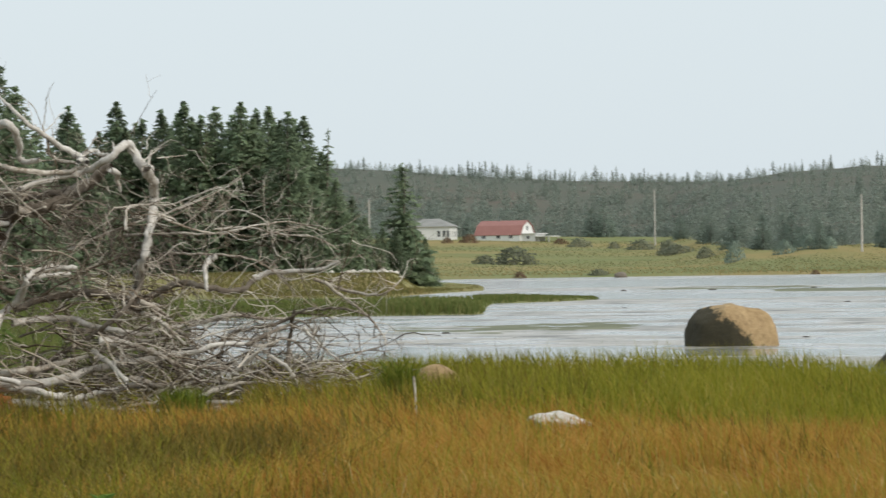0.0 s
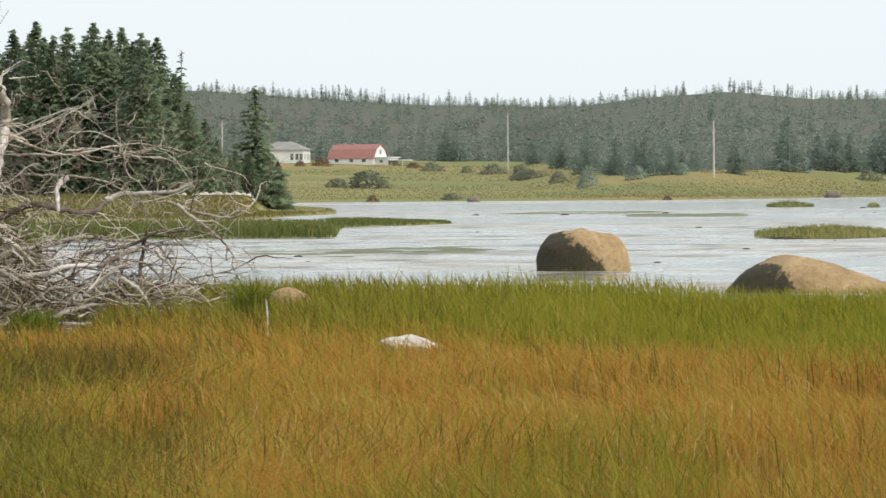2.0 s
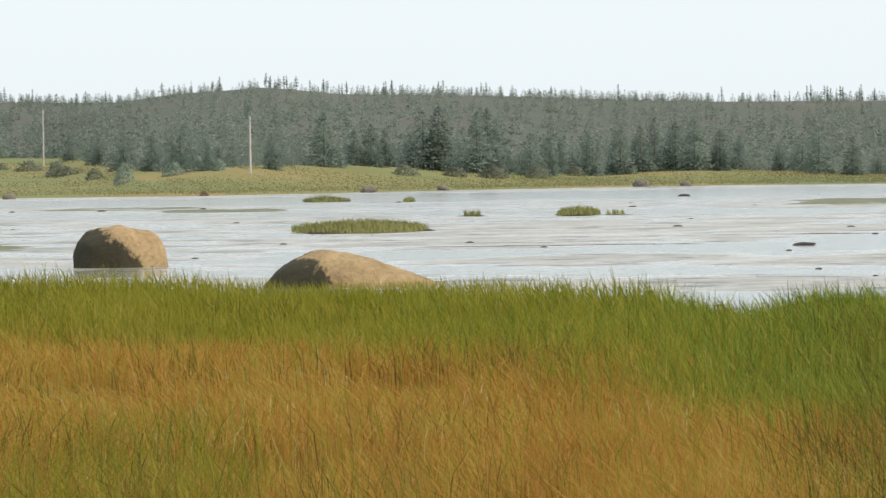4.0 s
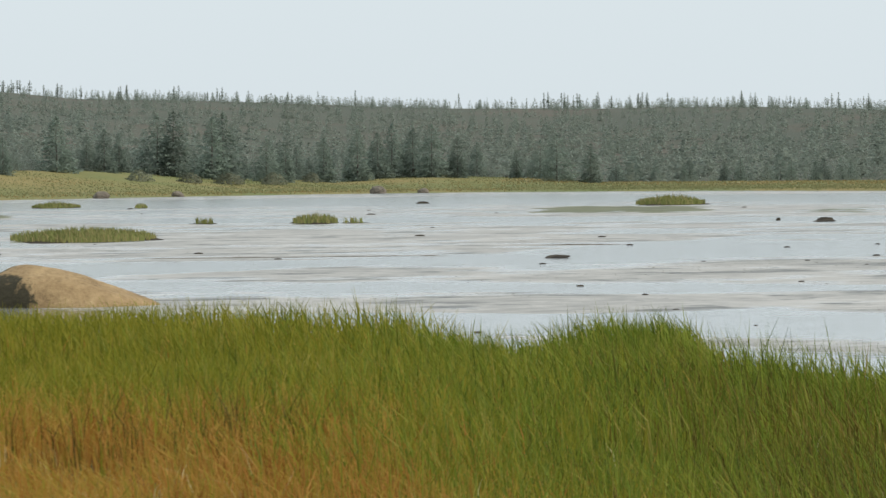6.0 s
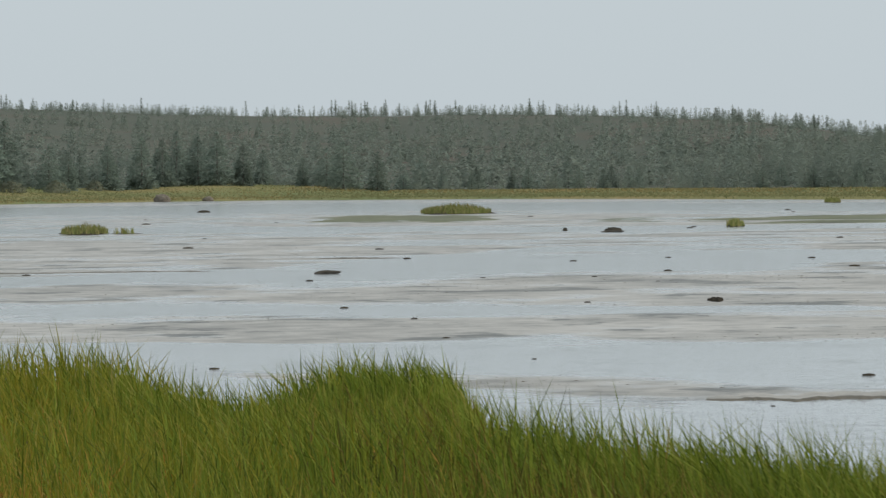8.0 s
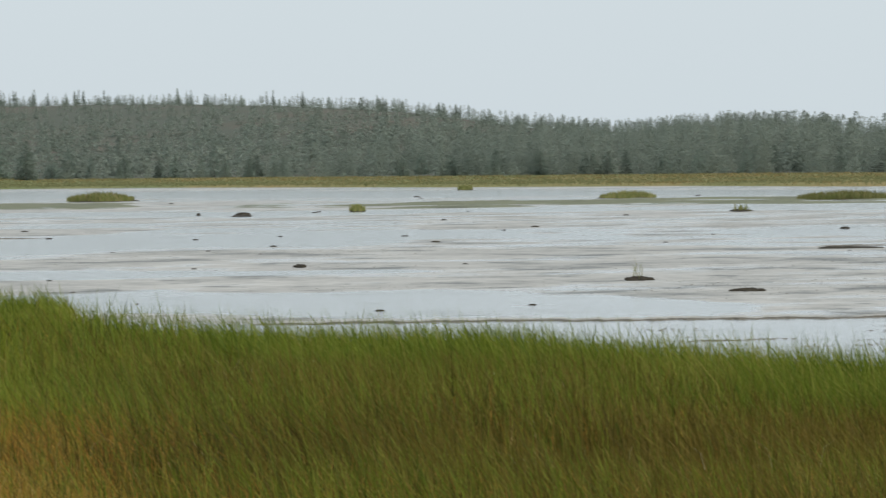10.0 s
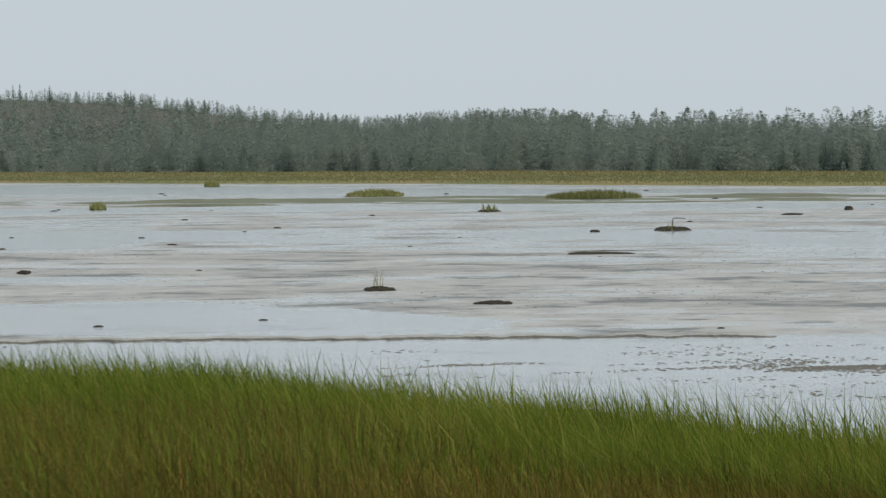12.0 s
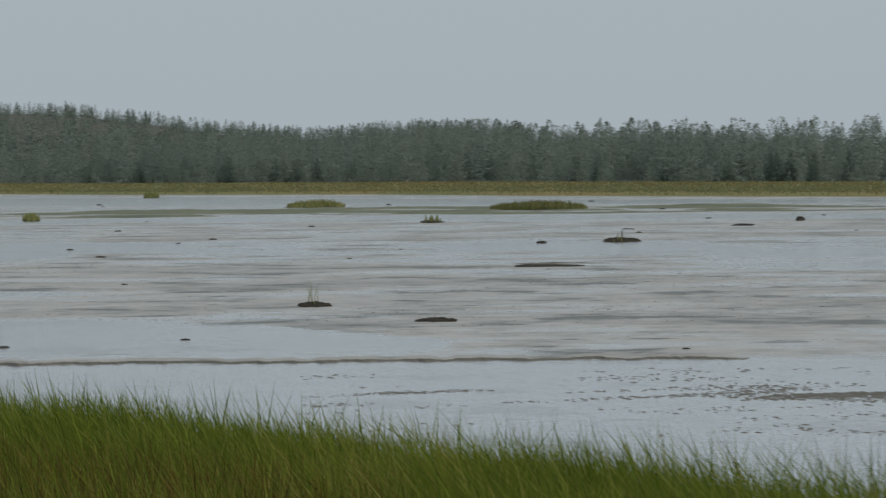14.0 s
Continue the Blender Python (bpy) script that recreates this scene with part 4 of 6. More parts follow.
def fine_crown(seed, H, R, n, size, taper=0.7, bare=0.02, gaps=0.25):
    """A spruce crown of many small pointed sprays, one triangle each, thickest at the ends of the limbs."""
    rng = np.random.default_rng(seed)
    m = n if n < 1000 else n // 9
    limb_t = bare + (0.97 - bare) * np.sort(rng.uniform(0, 1, m) ** 1.15)
    limb_phi = np.arange(m) * 2.4 + rng.normal(0, 0.5, m)
    limb_long = R * (1 - limb_t) ** taper * (1 - gaps * rng.uniform(0, 1, m)) * rng.uniform(0.75, 1.18, m) + 0.012 * H
    k = np.arange(n) if m == n else rng.choice(m, n, p=(limb_long + 0.3 * R) / (limb_long + 0.3 * R).sum())
    u = np.sqrt(rng.uniform(0.01, 1.0, n))
    phi = limb_phi[k] + rng.normal(0, 0.24, n) * (1.15 - 0.6 * u)
    t, reach = limb_t[k], limb_long[k] * u
    p = np.stack([np.cos(phi) * reach, np.sin(phi) * reach, H * t - 0.34 * reach + 0.16 * limb_long[k] * u ** 2 + rng.normal(0, 0.012 * H, n) * (1 - t)], -1)
    tip = rng.uniform(0, 1, n) < 0.005
    p[tip] = np.stack([rng.normal(0, 0.004 * H, tip.sum()), rng.normal(0, 0.004 * H, tip.sum()), H * rng.uniform(0.9, 1.0, tip.sum())], -1)
    a = phi + rng.normal(0, 0.6, n)
    way = np.stack([np.cos(a), np.sin(a), rng.normal(-0.1, 0.35, n)], -1)
    side = np.cross(way, rng.normal(0, 1, (n, 3)))
    side /= np.linalg.norm(side, axis=1)[:, None] + 1e-6
    ln = (size * H * rng.uniform(0.6, 1.4, n) * (0.45 + 0.55 * (1 - t)))[:, None]
    v = np.stack([p - way * ln * 0.5 + side * ln * 0.36, p + way * ln * 0.75, p - way * ln * 0.5 - side * ln * 0.36], 1).reshape(-1, 3)
    return v, np.arange(3 * n).reshape(-1, 3)


def triangles(q):
    return np.concatenate([q[:, [0, 1, 2]], q[:, [0, 2, 3]]])


def soft_normals(v, up=0.55):
    """Shading of a needle crown as one soft body."""
    n = np.stack([v[:, 0], v[:, 1], np.zeros(len(v))], -1)
    n /= np.linalg.norm(n, axis=1)[:, None] + 1e-6
    n[:, 2] = up
    return n / np.linalg.norm(n, axis=1)[:, None]


def spruce(name, m, args, mats, label, group, up=0.55, crown=None):
    trunk, limbs = conifer(*args)
    crown = crown or limbs
    ob = thing(name, m, label, "tree", group)
    part_np("trunk", *trunk, mats[0], ob, "", True)
    part_np("crown", *crown, mats[1], ob, normals=soft_normals(crown[0], up))
    return ob


def grounded(az, d, turn=0.0, size=1.0, sink=0.0):
    s = spot(az, d)
    return Matrix.Translation((s.x, s.y, float(land(az, d)) - sink)) @ pose(0, 0, 0, 0, 0, turn) @ Matrix.Scale(size, 4)


def place(ob, az, d, turn, size):
    c = copy_thing(ob, grounded(az, d, turn))
    c.scale = (size, size, size)
    return c


def grove():
    """The dark spruces on the point: bearing, top's angle, distance."""
    rng = random.Random(3)
    kinds = [spruce("spruce_tree", grounded(-30 - i, 300), (40 + i, 12.0, 3.0, 10, 2, 0.4), (mat_bark, mat_grove), "dark green spruce standing in a dense grove", "spruces of the grove", 1.8, fine_crown(40 + i, 12.0, 4.9 + 0.4 * i, 6800, 0.036, 0.82 + 0.07 * i, 0.01, 0.4)) for i in range(4)]
    tops = [(-14.6, 2.6), (-13.9, 2.9), (-13.2, 2.7), (-12.6, 2.5), (-11.67, 2.58), (-10.91, 2.66), (-10.2, 2.5), (-9.84, 2.65), (-9.35, 2.55), (-8.95, 2.64), (-8.7, 2.5), (-8.5, 2.55), (-8.2, 2.45), (-7.95, 2.4)]
    for i, (az, el) in enumerate(tops):
        d = 272 + rng.uniform(-4, 12)
        H = 2 + d * math.tan(radians(el)) - float(land(az, d))
        place(kinds[i % 4], az, d, rng.uniform(0, 360), H / 12.0)
    for i in range(16):
        az, d = -11.9 + 4.0 * (i + rng.random()) / 16, rng.uniform(276, 292)
        H = 2 + d * math.tan(radians(rng.uniform(2.15, 2.45))) - float(land(az, d))
        place(kinds[(i + 1) % 4], az, d, rng.uniform(0, 360), H / 12.0)
    for i in range(42):
        az, d = -14.8 + 7.2 * (i + rng.random()) / 42, rng.uniform(280, 310)
        H = (2 + d * math.tan(radians(rng.uniform(1.7, 2.35)))) - float(land(az, d))
        place(kinds[i % 4], az, d, rng.uniform(0, 360), H / 12.0)
    for az, el, d in ((-13.75, 3.7, 205), (-13.3, 3.35, 212), (-12.85, 3.4, 208), (-12.5, 2.9, 222), (-7.45, 1.4, 275), (-7.2, 1.1, 280), (-7.0, 0.8, 285), (-6.72, 0.62, 292), (-6.25, 0.75, 300), (-6.8, 0.5, 284), (-6.05, 0.45, 298), (-6.5, 0.6, 286)):
        H = 2 + d * math.tan(radians(el)) - float(land(az, d))
        place(kinds[0], az, d, rng.uniform(0, 360), H / 12.0)
    # tall one behind the edge of the grove with thin top, and the ragged one by the shore
    spruce("spruce_tree", grounded(-7.57, 282), (61, 11.5, 1.5, 120, 4, 0.6, 0.25, 0.1), (mat_bark, mat_grove), "thin-topped spruce at the edge of the grove", "spruces of the grove")
    spruce("spruce_tree", grounded(-6.4, 296), (63, 9.2, 3.5, 260, 9, 0.52, 0.1, 0.02, 0.03, 0.5, 0.7), (mat_bark, mat_grove), "ragged dark spruce beside the shore rocks", "spruces of the grove", 1.8, fine_crown(63, 9.4, 3.0, 3000, 0.05, 0.5, 0.01, 1.1))
    for k in kinds:
        for c in list(k.children_recursive):
            bpy.data.objects.remove(c)
        bpy.data.objects.remove(k)


grove()


def far_front():
    """Larger spruces along the foot of the hill."""
    rng = random.Random(5)
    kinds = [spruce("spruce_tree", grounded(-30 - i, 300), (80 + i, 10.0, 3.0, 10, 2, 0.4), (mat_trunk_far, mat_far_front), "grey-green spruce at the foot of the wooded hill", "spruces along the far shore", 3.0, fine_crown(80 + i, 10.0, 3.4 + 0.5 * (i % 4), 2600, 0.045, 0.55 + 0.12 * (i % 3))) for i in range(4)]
    named = [(2.03, 1.11), (2.5, 0.8), (2.77, 0.89), (3.0, 0.8), (3.6, 1.1), (3.85, 1.15), (4.45, 1.05), (4.62, 1.12), (5.3, 0.72), (5.6, 0.6), (6.2, 0.7), (6.73, 0.84), (7.05, 0.8), (7.27, 0.92), (7.6, 0.88), (7.9, 0.91), (8.3, 0.7), (9.23, 0.5), (9.6, 0.65), (9.86, 0.74), (10.39, 0.56), (-1.14, 0.81), (-0.7, 0.75), (-1.6, 0.7), (-2.0, 0.8), (-3.2, 0.95), (-3.4, 0.9), (0.2, 0.6), (1.2, 0.75)]
    for i, (az, el) in enumerate(named):
        d = float(fringe_d(az)) + rng.uniform(-12, 6)
        H = 2 + d * math.tan(radians(el)) - float(land(az, d))
        place(rng.choice(kinds), az, d, rng.uniform(0, 360), H / 10.0)
    for i in range(110):
        az = rng.uniform(-6.2, 29)
        d = float(fringe_d(az)) + rng.uniform(2, 30)
        top = np.interp(az, [-6, 0, 5, 8, 12, 16, 29], [0.7, 0.7, 0.55, 0.6, 0.42, 0.36, 0.26]) * rng.uniform(0.4, 1.15)
        H = 2 + d * math.tan(radians(top)) - float(land(az, d))
        place(kinds[i % 4], az, d, rng.uniform(0, 360), max(H, 3.5) / 10.0)
    for k in kinds:
        for c in list(k.children_recursive):
            bpy.data.objects.remove(c)
        bpy.data.objects.remove(k)


far_front()


def hill_forest():
    """The wooded hill as one mass of spruces."""
    rng = np.random.default_rng(12)
    near = [fine_crown(200 + i, 1.0, 0.27 + 0.03 * (i % 4), 400, 0.048, 0.6 + 0.12 * (i % 4)) for i in range(8)]
    far = [fine_crown(230 + i, 1.0, 0.28 + 0.04 * (i % 4), 120, 0.095, 0.6 + 0.1 * (i % 4)) for i in range(8)]
    spires = [(tube(np.array([(0, 0, 0), (0.01, 0, 0.5), (0.02, 0, 0.98)]), (0.03, 0.02, 0.008), 4), fine_crown(300 + i, 1.0, 0.17 + 0.05 * (i % 3), 70, 0.1, 0.6, 0.1 + 0.25 * (i % 2), 0.6)) for i in range(6)]
    n = 5600
    az = rng.uniform(-15, 31, n)
    f, r = fringe_d(az), ridge_d(az)
    d = f + 6 + (r * 1.03 - f) * rng.uniform(0, 1, n) ** 1.05
    # fewer trees where rows before them hide them
    open_heath = (((az > 0.4) & (az < 2.6)) | ((az > 8.2) & (az < 9.7))) & (d > 0.84 * r) & (d < 0.985 * r) & (rng.uniform(0, 1, n) < 0.6)
    az, d, f, r = az[~open_heath], d[~open_heath], f[~open_heath], r[~open_heath]
    # trees along the crest
    m = 900
    crest = rng.uniform(-15, 31, m)
    crest = crest[~(((crest > 0.4) & (crest < 2.4)) | ((crest > 8.3) & (crest < 9.5))) | (rng.uniform(0, 1, m) < 0.35)]
    crest_r = ridge_d(crest)
    az, d, f, r = np.concatenate([az, crest]), np.concatenate([d, crest_r * rng.uniform(0.93, 1.0, len(crest))]), np.concatenate([f, fringe_d(crest)]), np.concatenate([r, crest_r])
    # low growth that closes the edge of the woods
    q = 900
    low = rng.uniform(-6, 31, q)
    low_f = fringe_d(low)
    az, d, f, r = np.concatenate([az, low]), np.concatenate([d, low_f + rng.uniform(0, 1, q) ** 1.5 * 45]), np.concatenate([f, low_f]), np.concatenate([r, ridge_d(low)])
    # thin ragged trees that stand over the skyline, in loose bunches
    m = 170
    lone = np.concatenate([rng.uniform(-8, 31, m), rng.normal(22.3, 0.7, 34), rng.normal(-4.5, 1.0, 22), rng.normal(2.0, 0.8, 18), rng.normal(10.2, 0.7, 14)])
    lone_r = ridge_d(lone)
    az, d, f, r = np.concatenate([az, lone]), np.concatenate([d, lone_r * rng.uniform(0.95, 1.0, len(lone))]), np.concatenate([f, fringe_d(lone)]), np.concatenate([r, lone_r])
    n = len(az)
    z = land(az, d)
    vs, fs, ns, o = [], [], [], 0
    for i in range(n):
        near_top = d[i] > r[i] * 0.95
        high = float(smooth01((d[i] - f[i]) / (r[i] - f[i]) * 2.2 - 0.7))
        if i >= n - len(lone):
            (tv, tf), (cv, cf) = spires[i % 6]
            H = r[i] * rng.uniform(0.0024, 0.0046)
            fq = np.concatenate([cf, triangles(tf) + len(cv)])
            vv = np.concatenate([cv, tv])
        else:
            vv, fq = near[i % 8] if d[i] < min(660, f[i] + 130) else far[i % 8]
            H = rng.uniform(1.2, 2.8) if i >= n - len(lone) - q else (rng.uniform(3.4, 7.2) * (1 - high) + rng.uniform(1.9, 3.6) * high) * (1.1 if d[i] < f[i] + 80 else 1.0)
        a = rng.uniform(0, 6.283)
        c, s = math.cos(a), math.sin(a)
        p = np.stack([vv[:, 0] * c - vv[:, 1] * s, vv[:, 0] * s + vv[:, 1] * c, vv[:, 2]], -1) * H
        ns.append(soft_normals(p, 5.0))
        p[:, :2] *= rng.uniform(0.95, 1.4) if i < n - len(lone) else rng.uniform(0.8, 1.3)
        p += np.array([d[i] * math.sin(radians(az[i])), d[i] * math.cos(radians(az[i])), z[i]])
        vs.append(p)
        fs.append(fq + o)
        o += len(p)
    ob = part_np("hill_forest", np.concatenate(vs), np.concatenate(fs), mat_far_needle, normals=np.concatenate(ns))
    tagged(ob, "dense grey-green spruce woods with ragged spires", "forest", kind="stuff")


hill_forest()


# ---- rocks ----
def rock_mesh(name, seed, sx, sy, sz, mat, rough=0.12, sub=4, shape=None, parent=None, label=""):
    bm = bmesh.new()
    bmesh.ops.create_icosphere(bm, subdivisions=sub, radius=1)
    off = Vector((seed * 3.1, seed * 1.7, seed * 0.9))
    for v in bm.verts:
        p = v.co.copy()
        if shape:
            p = Vector(shape(p))
        p *= 1 + rough * noise.fractal(p * 1.3 + off, 1.0, 2.0, 4) + rough * 0.15 * noise.noise(p * 7 + off)
        v.co = Vector((p.x * sx, p.y * sy, p.z * sz))
    return part(name, bm, mat, parent, label, True)


def stain_shade_granite(name, side, low):
    """Tan granite: dark algae stain with painted shade on one flank, a tide mark."""
    m = mat_granite.copy()
    m.name = name
    t = m.node_tree
    p = t.nodes["Principled BSDF"]
    old = p.inputs["Base Color"].links[0].from_socket
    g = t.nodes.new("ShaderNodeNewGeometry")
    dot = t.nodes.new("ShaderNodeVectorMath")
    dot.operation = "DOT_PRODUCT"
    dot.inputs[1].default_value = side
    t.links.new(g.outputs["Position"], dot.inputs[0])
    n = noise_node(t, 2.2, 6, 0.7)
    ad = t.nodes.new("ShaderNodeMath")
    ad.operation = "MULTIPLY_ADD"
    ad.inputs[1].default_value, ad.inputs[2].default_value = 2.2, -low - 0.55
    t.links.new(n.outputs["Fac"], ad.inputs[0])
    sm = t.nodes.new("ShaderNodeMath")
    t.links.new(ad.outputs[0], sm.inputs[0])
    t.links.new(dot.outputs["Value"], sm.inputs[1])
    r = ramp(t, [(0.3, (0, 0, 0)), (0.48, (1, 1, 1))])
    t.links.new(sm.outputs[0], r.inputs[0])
    # the near-black tone puts the flank's shade into the colour, beside its stain
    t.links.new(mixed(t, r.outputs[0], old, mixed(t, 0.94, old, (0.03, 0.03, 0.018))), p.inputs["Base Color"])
    return m


def boulder(az, d, m, size, seed, label, shape=None, mat=None, rough=0.12, group="", name="boulder"):
    ob = rock_mesh(name, seed, *size, mat or mat_granite, rough, 5 if size[0] > 0.8 else 3, shape)
    ob.matrix_world = Matrix.Translation(spot(az, d)) @ m
    return tagged(ob, label, name, group)


def blocky(p):
    """A loaf: square sides, domed top, a broken facet low on one corner."""
    k = (abs(p.x) ** 5.5 + abs(p.y) ** 5.5 + abs(p.z) ** 4.0) ** (1 / 5.0)
    q = Vector((p.x / k * (1 - 0.12 * max(p.z, 0)), p.y / k * (1 - 0.1 * max(p.z, 0)), p.z / k * (1 - 0.1 * abs(p.x) * (p.z > 0))))
    for n, far in ((Vector((-0.72, -0.66, 0.2)), 0.98), (Vector((0.1, -0.75, 0.65)), 1.02), (Vector((-0.6, -0.1, 0.79)), 1.0)):
        q -= n * max(0.0, q.dot(n) - far) * 0.85
    return q


def whaleback(p):
    """A long sloping back with its peak towards one end."""
    z = p.z
    x = p.x
    drop = 0.62 * max(0.0, (x + 0.35) / 1.35) ** 1.0
    return (x, p.y, z * (1 - drop) if z > 0 else z)


boulder(-1.21, 85.2, pose(0, 0, -0.08, 0, 0, 30), (0.98, 0.76, 1.06), 2, "big loaf-shaped tan granite boulder in shallow water", blocky, stain_shade_granite("tide_stained_granite", (-1.3, 0.0, -1.5), 1.75), 0.08)
boulder(2.45, 67.5, pose(0, 0, -0.1, 0, 0, -2.4), (1.72, 1.1, 0.84), 5, "long sloping tan granite boulder behind the grass", whaleback, stain_shade_granite("flank_stained_granite", (-0.9, 0.0, -0.7), -2.05), 0.07)
boulder(-5.9, 48.5, pose(0, 0, 0.42, 0, 0, 6), (0.31, 0.23, 0.25), 7, "small rounded tan stone in the grass", None, None, 0.15, "", "stone")
boulder(-3.97, 38.0, pose(0, 0, 0.325, 0, 6, 4), (0.3, 0.16, 0.10), 8, "pale bleached stone lying in rusty grass", None, mat_white_stone, 0.42, "", "stone")
for az, d, s, k in ((2.73, 528, 1.3, 1), (3.91, 560, 1.1, 2), (7.05, 618, 1.6, 3), (7.76, 628, 1.0, 4), (-2.95, 472, 0.9, 6), (-7.0, 268, 0.4, 9), (-6.86, 266, 0.3, 11), (-7.2, 270, 0.36, 12), (-6.6, 264, 0.28, 13), (-7.45, 272, 0.3, 14), (-7.32, 269, 0.22, 15), (-6.72, 265, 0.42, 16), (-6.95, 265, 0.2, 17), (-7.62, 273, 0.25, 18), (-6.45, 264, 0.2, 19), (-6.52, 262, 0.3, 20), (-6.66, 263, 0.22, 21), (-6.8, 264, 0.25, 22), (-7.08, 266, 0.3, 23), (-7.14, 267, 0.22, 24), (-7.27, 267, 0.28, 25), (-7.38, 268, 0.2, 26), (-7.54, 270, 0.3, 27), (-7.7, 272, 0.24, 28), (-7.85, 273, 0.3, 29)):
    s *= 0.8 if -8 < az < -6 else 1.0
    d += (k * 7 % 11 - 5) * 0.9 if -8 < az < -6 else 0.0
    z = max(float(land(az, d)), -0.05)
    boulder(az, d, pose(0, 0, z + s * (0.45 if -8 < az < -6 else 0.25), 0, 0, k * 37), (s, s * 0.8, s * 0.62), 20 + k, "weathered rock on the shore", None, mat_white_stone if -8 < az < -6 else mat_grey_rock, 0.2, "rocks along the shore", "rock")


# ---- the toppled dead tree ----
def dead_tree():
    rng = np.random.default_rng(31)
    base = thing("dead_tree", grounded(-13.26, 47.0, 13.26), "toppled bleached dead spruce, a tangle of bare branches on the grass", "dead tree")
    lines = []

    def limb(points, r0, r1, depth, mat=mat_dead):
        n = 5 * len(points)
        p = [(x, depth + 0.25 * math.sin(1.3 * k + 9 * depth), max(z, 0.04) + 0.01) for k, (x, z) in enumerate(points)]
        c = spline(p, n, rng, 0.16 * min(r0, r1) + 0.004)
        r = np.linspace(r0, r1, n) * (1 + rng.normal(0, 0.06, n))
        bits = [tube(c, r, 8)]
        # broken stubs and knots
        for _ in range(1 + len(points) // 2):
            q = rng.integers(1, n - 1)
            way = rng.normal(0, 1, 3) + np.array([0.3, -0.4, 0.2])
            way /= np.linalg.norm(way)
            k = np.linspace(0, 1, 4)[:, None]
            reach = rng.uniform(1.4, 2.6) * r[q] + rng.choice([0.0, 0.03, 0.12])
            bits.append(tube(c[q] + way * k * reach + rng.normal(0, 0.008, (4, 3)) * k, r[q] * rng.uniform(0.5, 1.0) * np.array([0.6, 0.4, 0.28, 0.14]), 5))
        v, f = joined(bits)
        part_np("branch", v, f, mat, base, "", True)
        lines.append((c, r))

    limb(((-0.35, 3.16), (-0.18, 3.38), (0.00, 3.58), (0.18, 3.68), (0.37, 3.74), (0.51, 3.76), (0.62, 3.65), (0.68, 3.46), (0.70, 3.29), (0.92, 3.30)), 0.084, 0.034, -0.25, mat_bleached)
    limb(((0.29, 4.39), (0.43, 4.15), (0.55, 4.01), (0.81, 3.75), (1.01, 3.61), (1.21, 3.49), (1.45, 3.35), (1.54, 3.26)), 0.011, 0.050, 0.05, mat_bleached)
    limb(((0.98, 3.62), (1.01, 3.92), (1.05, 4.15), (1.12, 4.30)), 0.009, 0.003, 0.05)
    limb(((1.05, 3.55), (1.05, 3.40), (1.23, 3.29), (1.45, 3.26)), 0.025, 0.022, 0.00)
    limb(((1.42, 3.26), (1.52, 3.39), (1.64, 3.42), (1.77, 3.36), (1.91, 3.32)), 0.031, 0.022, -0.10, mat_bleached)
    limb(((0.66, 2.93), (1.01, 3.04), (1.38, 3.12), (1.62, 3.19), (1.82, 3.31), (1.99, 3.46), (2.10, 3.49), (2.20, 3.33), (2.26, 3.20), (2.32, 3.14)), 0.031, 0.069, -0.10, mat_bleached)
    limb(((2.29, 3.17), (2.38, 3.01), (2.41, 2.79), (2.38, 2.60), (2.32, 2.30), (2.24, 2.02), (2.20, 1.80), (2.12, 1.58), (1.99, 1.42)), 0.069, 0.039, -0.15, mat_bleached)
    limb(((1.82, 3.16), (1.93, 3.11), (1.92, 3.04), (1.98, 2.88)), 0.039, 0.020, -0.20, mat_bleached)
    limb(((2.01, 2.38), (2.04, 2.65), (2.24, 2.71), (2.62, 2.71), (3.05, 2.86), (3.36, 2.93)), 0.019, 0.008, -0.20)
    limb(((2.43, 2.57), (2.76, 2.42), (3.20, 2.32), (3.49, 2.35)), 0.019, 0.008, -0.20)
    limb(((-0.99, 3.12), (-0.55, 3.33), (-0.11, 3.38), (0.29, 3.29), (0.55, 3.19), (0.85, 3.14), (1.18, 3.14), (1.52, 3.20)), 0.039, 0.034, -0.10)
    limb(((-0.81, 3.42), (-0.55, 3.33), (-0.39, 3.15), (-0.24, 2.96)), 0.022, 0.022, -0.30)
    limb(((-0.27, 3.27), (-0.10, 3.12), (0.17, 3.07)), 0.038, 0.022, -0.30)
    limb(((-0.77, 2.94), (-0.48, 3.05), (-0.07, 3.01), (0.33, 2.93), (0.59, 2.93)), 0.034, 0.013, -0.05)
    limb(((0.29, 3.27), (0.48, 2.96), (0.85, 2.64), (1.08, 2.43)), 0.018, 0.011, -0.30)
    limb(((-0.37, 3.05), (-0.15, 3.12), (0.18, 3.33), (0.39, 3.60)), 0.017, 0.009, -0.30)
    limb(((-0.11, 3.60), (-0.02, 3.36), (0.05, 3.12)), 0.013, 0.011, -0.35)
    limb(((0.44, 2.52), (0.71, 2.65), (1.01, 2.71), (1.29, 2.82), (1.62, 3.04), (1.88, 3.21)), 0.095, 0.067, 0.25, mat_bark)
    limb(((0.18, 2.79), (0.48, 2.87), (0.81, 2.83), (1.29, 2.92), (1.65, 2.96)), 0.067, 0.034, 0.35, mat_bark)
    limb(((-0.04, 2.68), (0.33, 2.72), (0.66, 2.68), (0.96, 2.60)), 0.062, 0.034, 0.30, mat_bark)
    limb(((0.62, 2.67), (0.88, 2.60), (1.05, 2.67)), 0.056, 0.034, -0.05)
    limb(((0.18, 3.93), (0.22, 3.62), (0.28, 3.45), (0.22, 3.11), (0.23, 2.67), (0.21, 2.17), (0.22, 1.71), (0.20, 1.14)), 0.016, 0.038, -0.70, mat_bark)
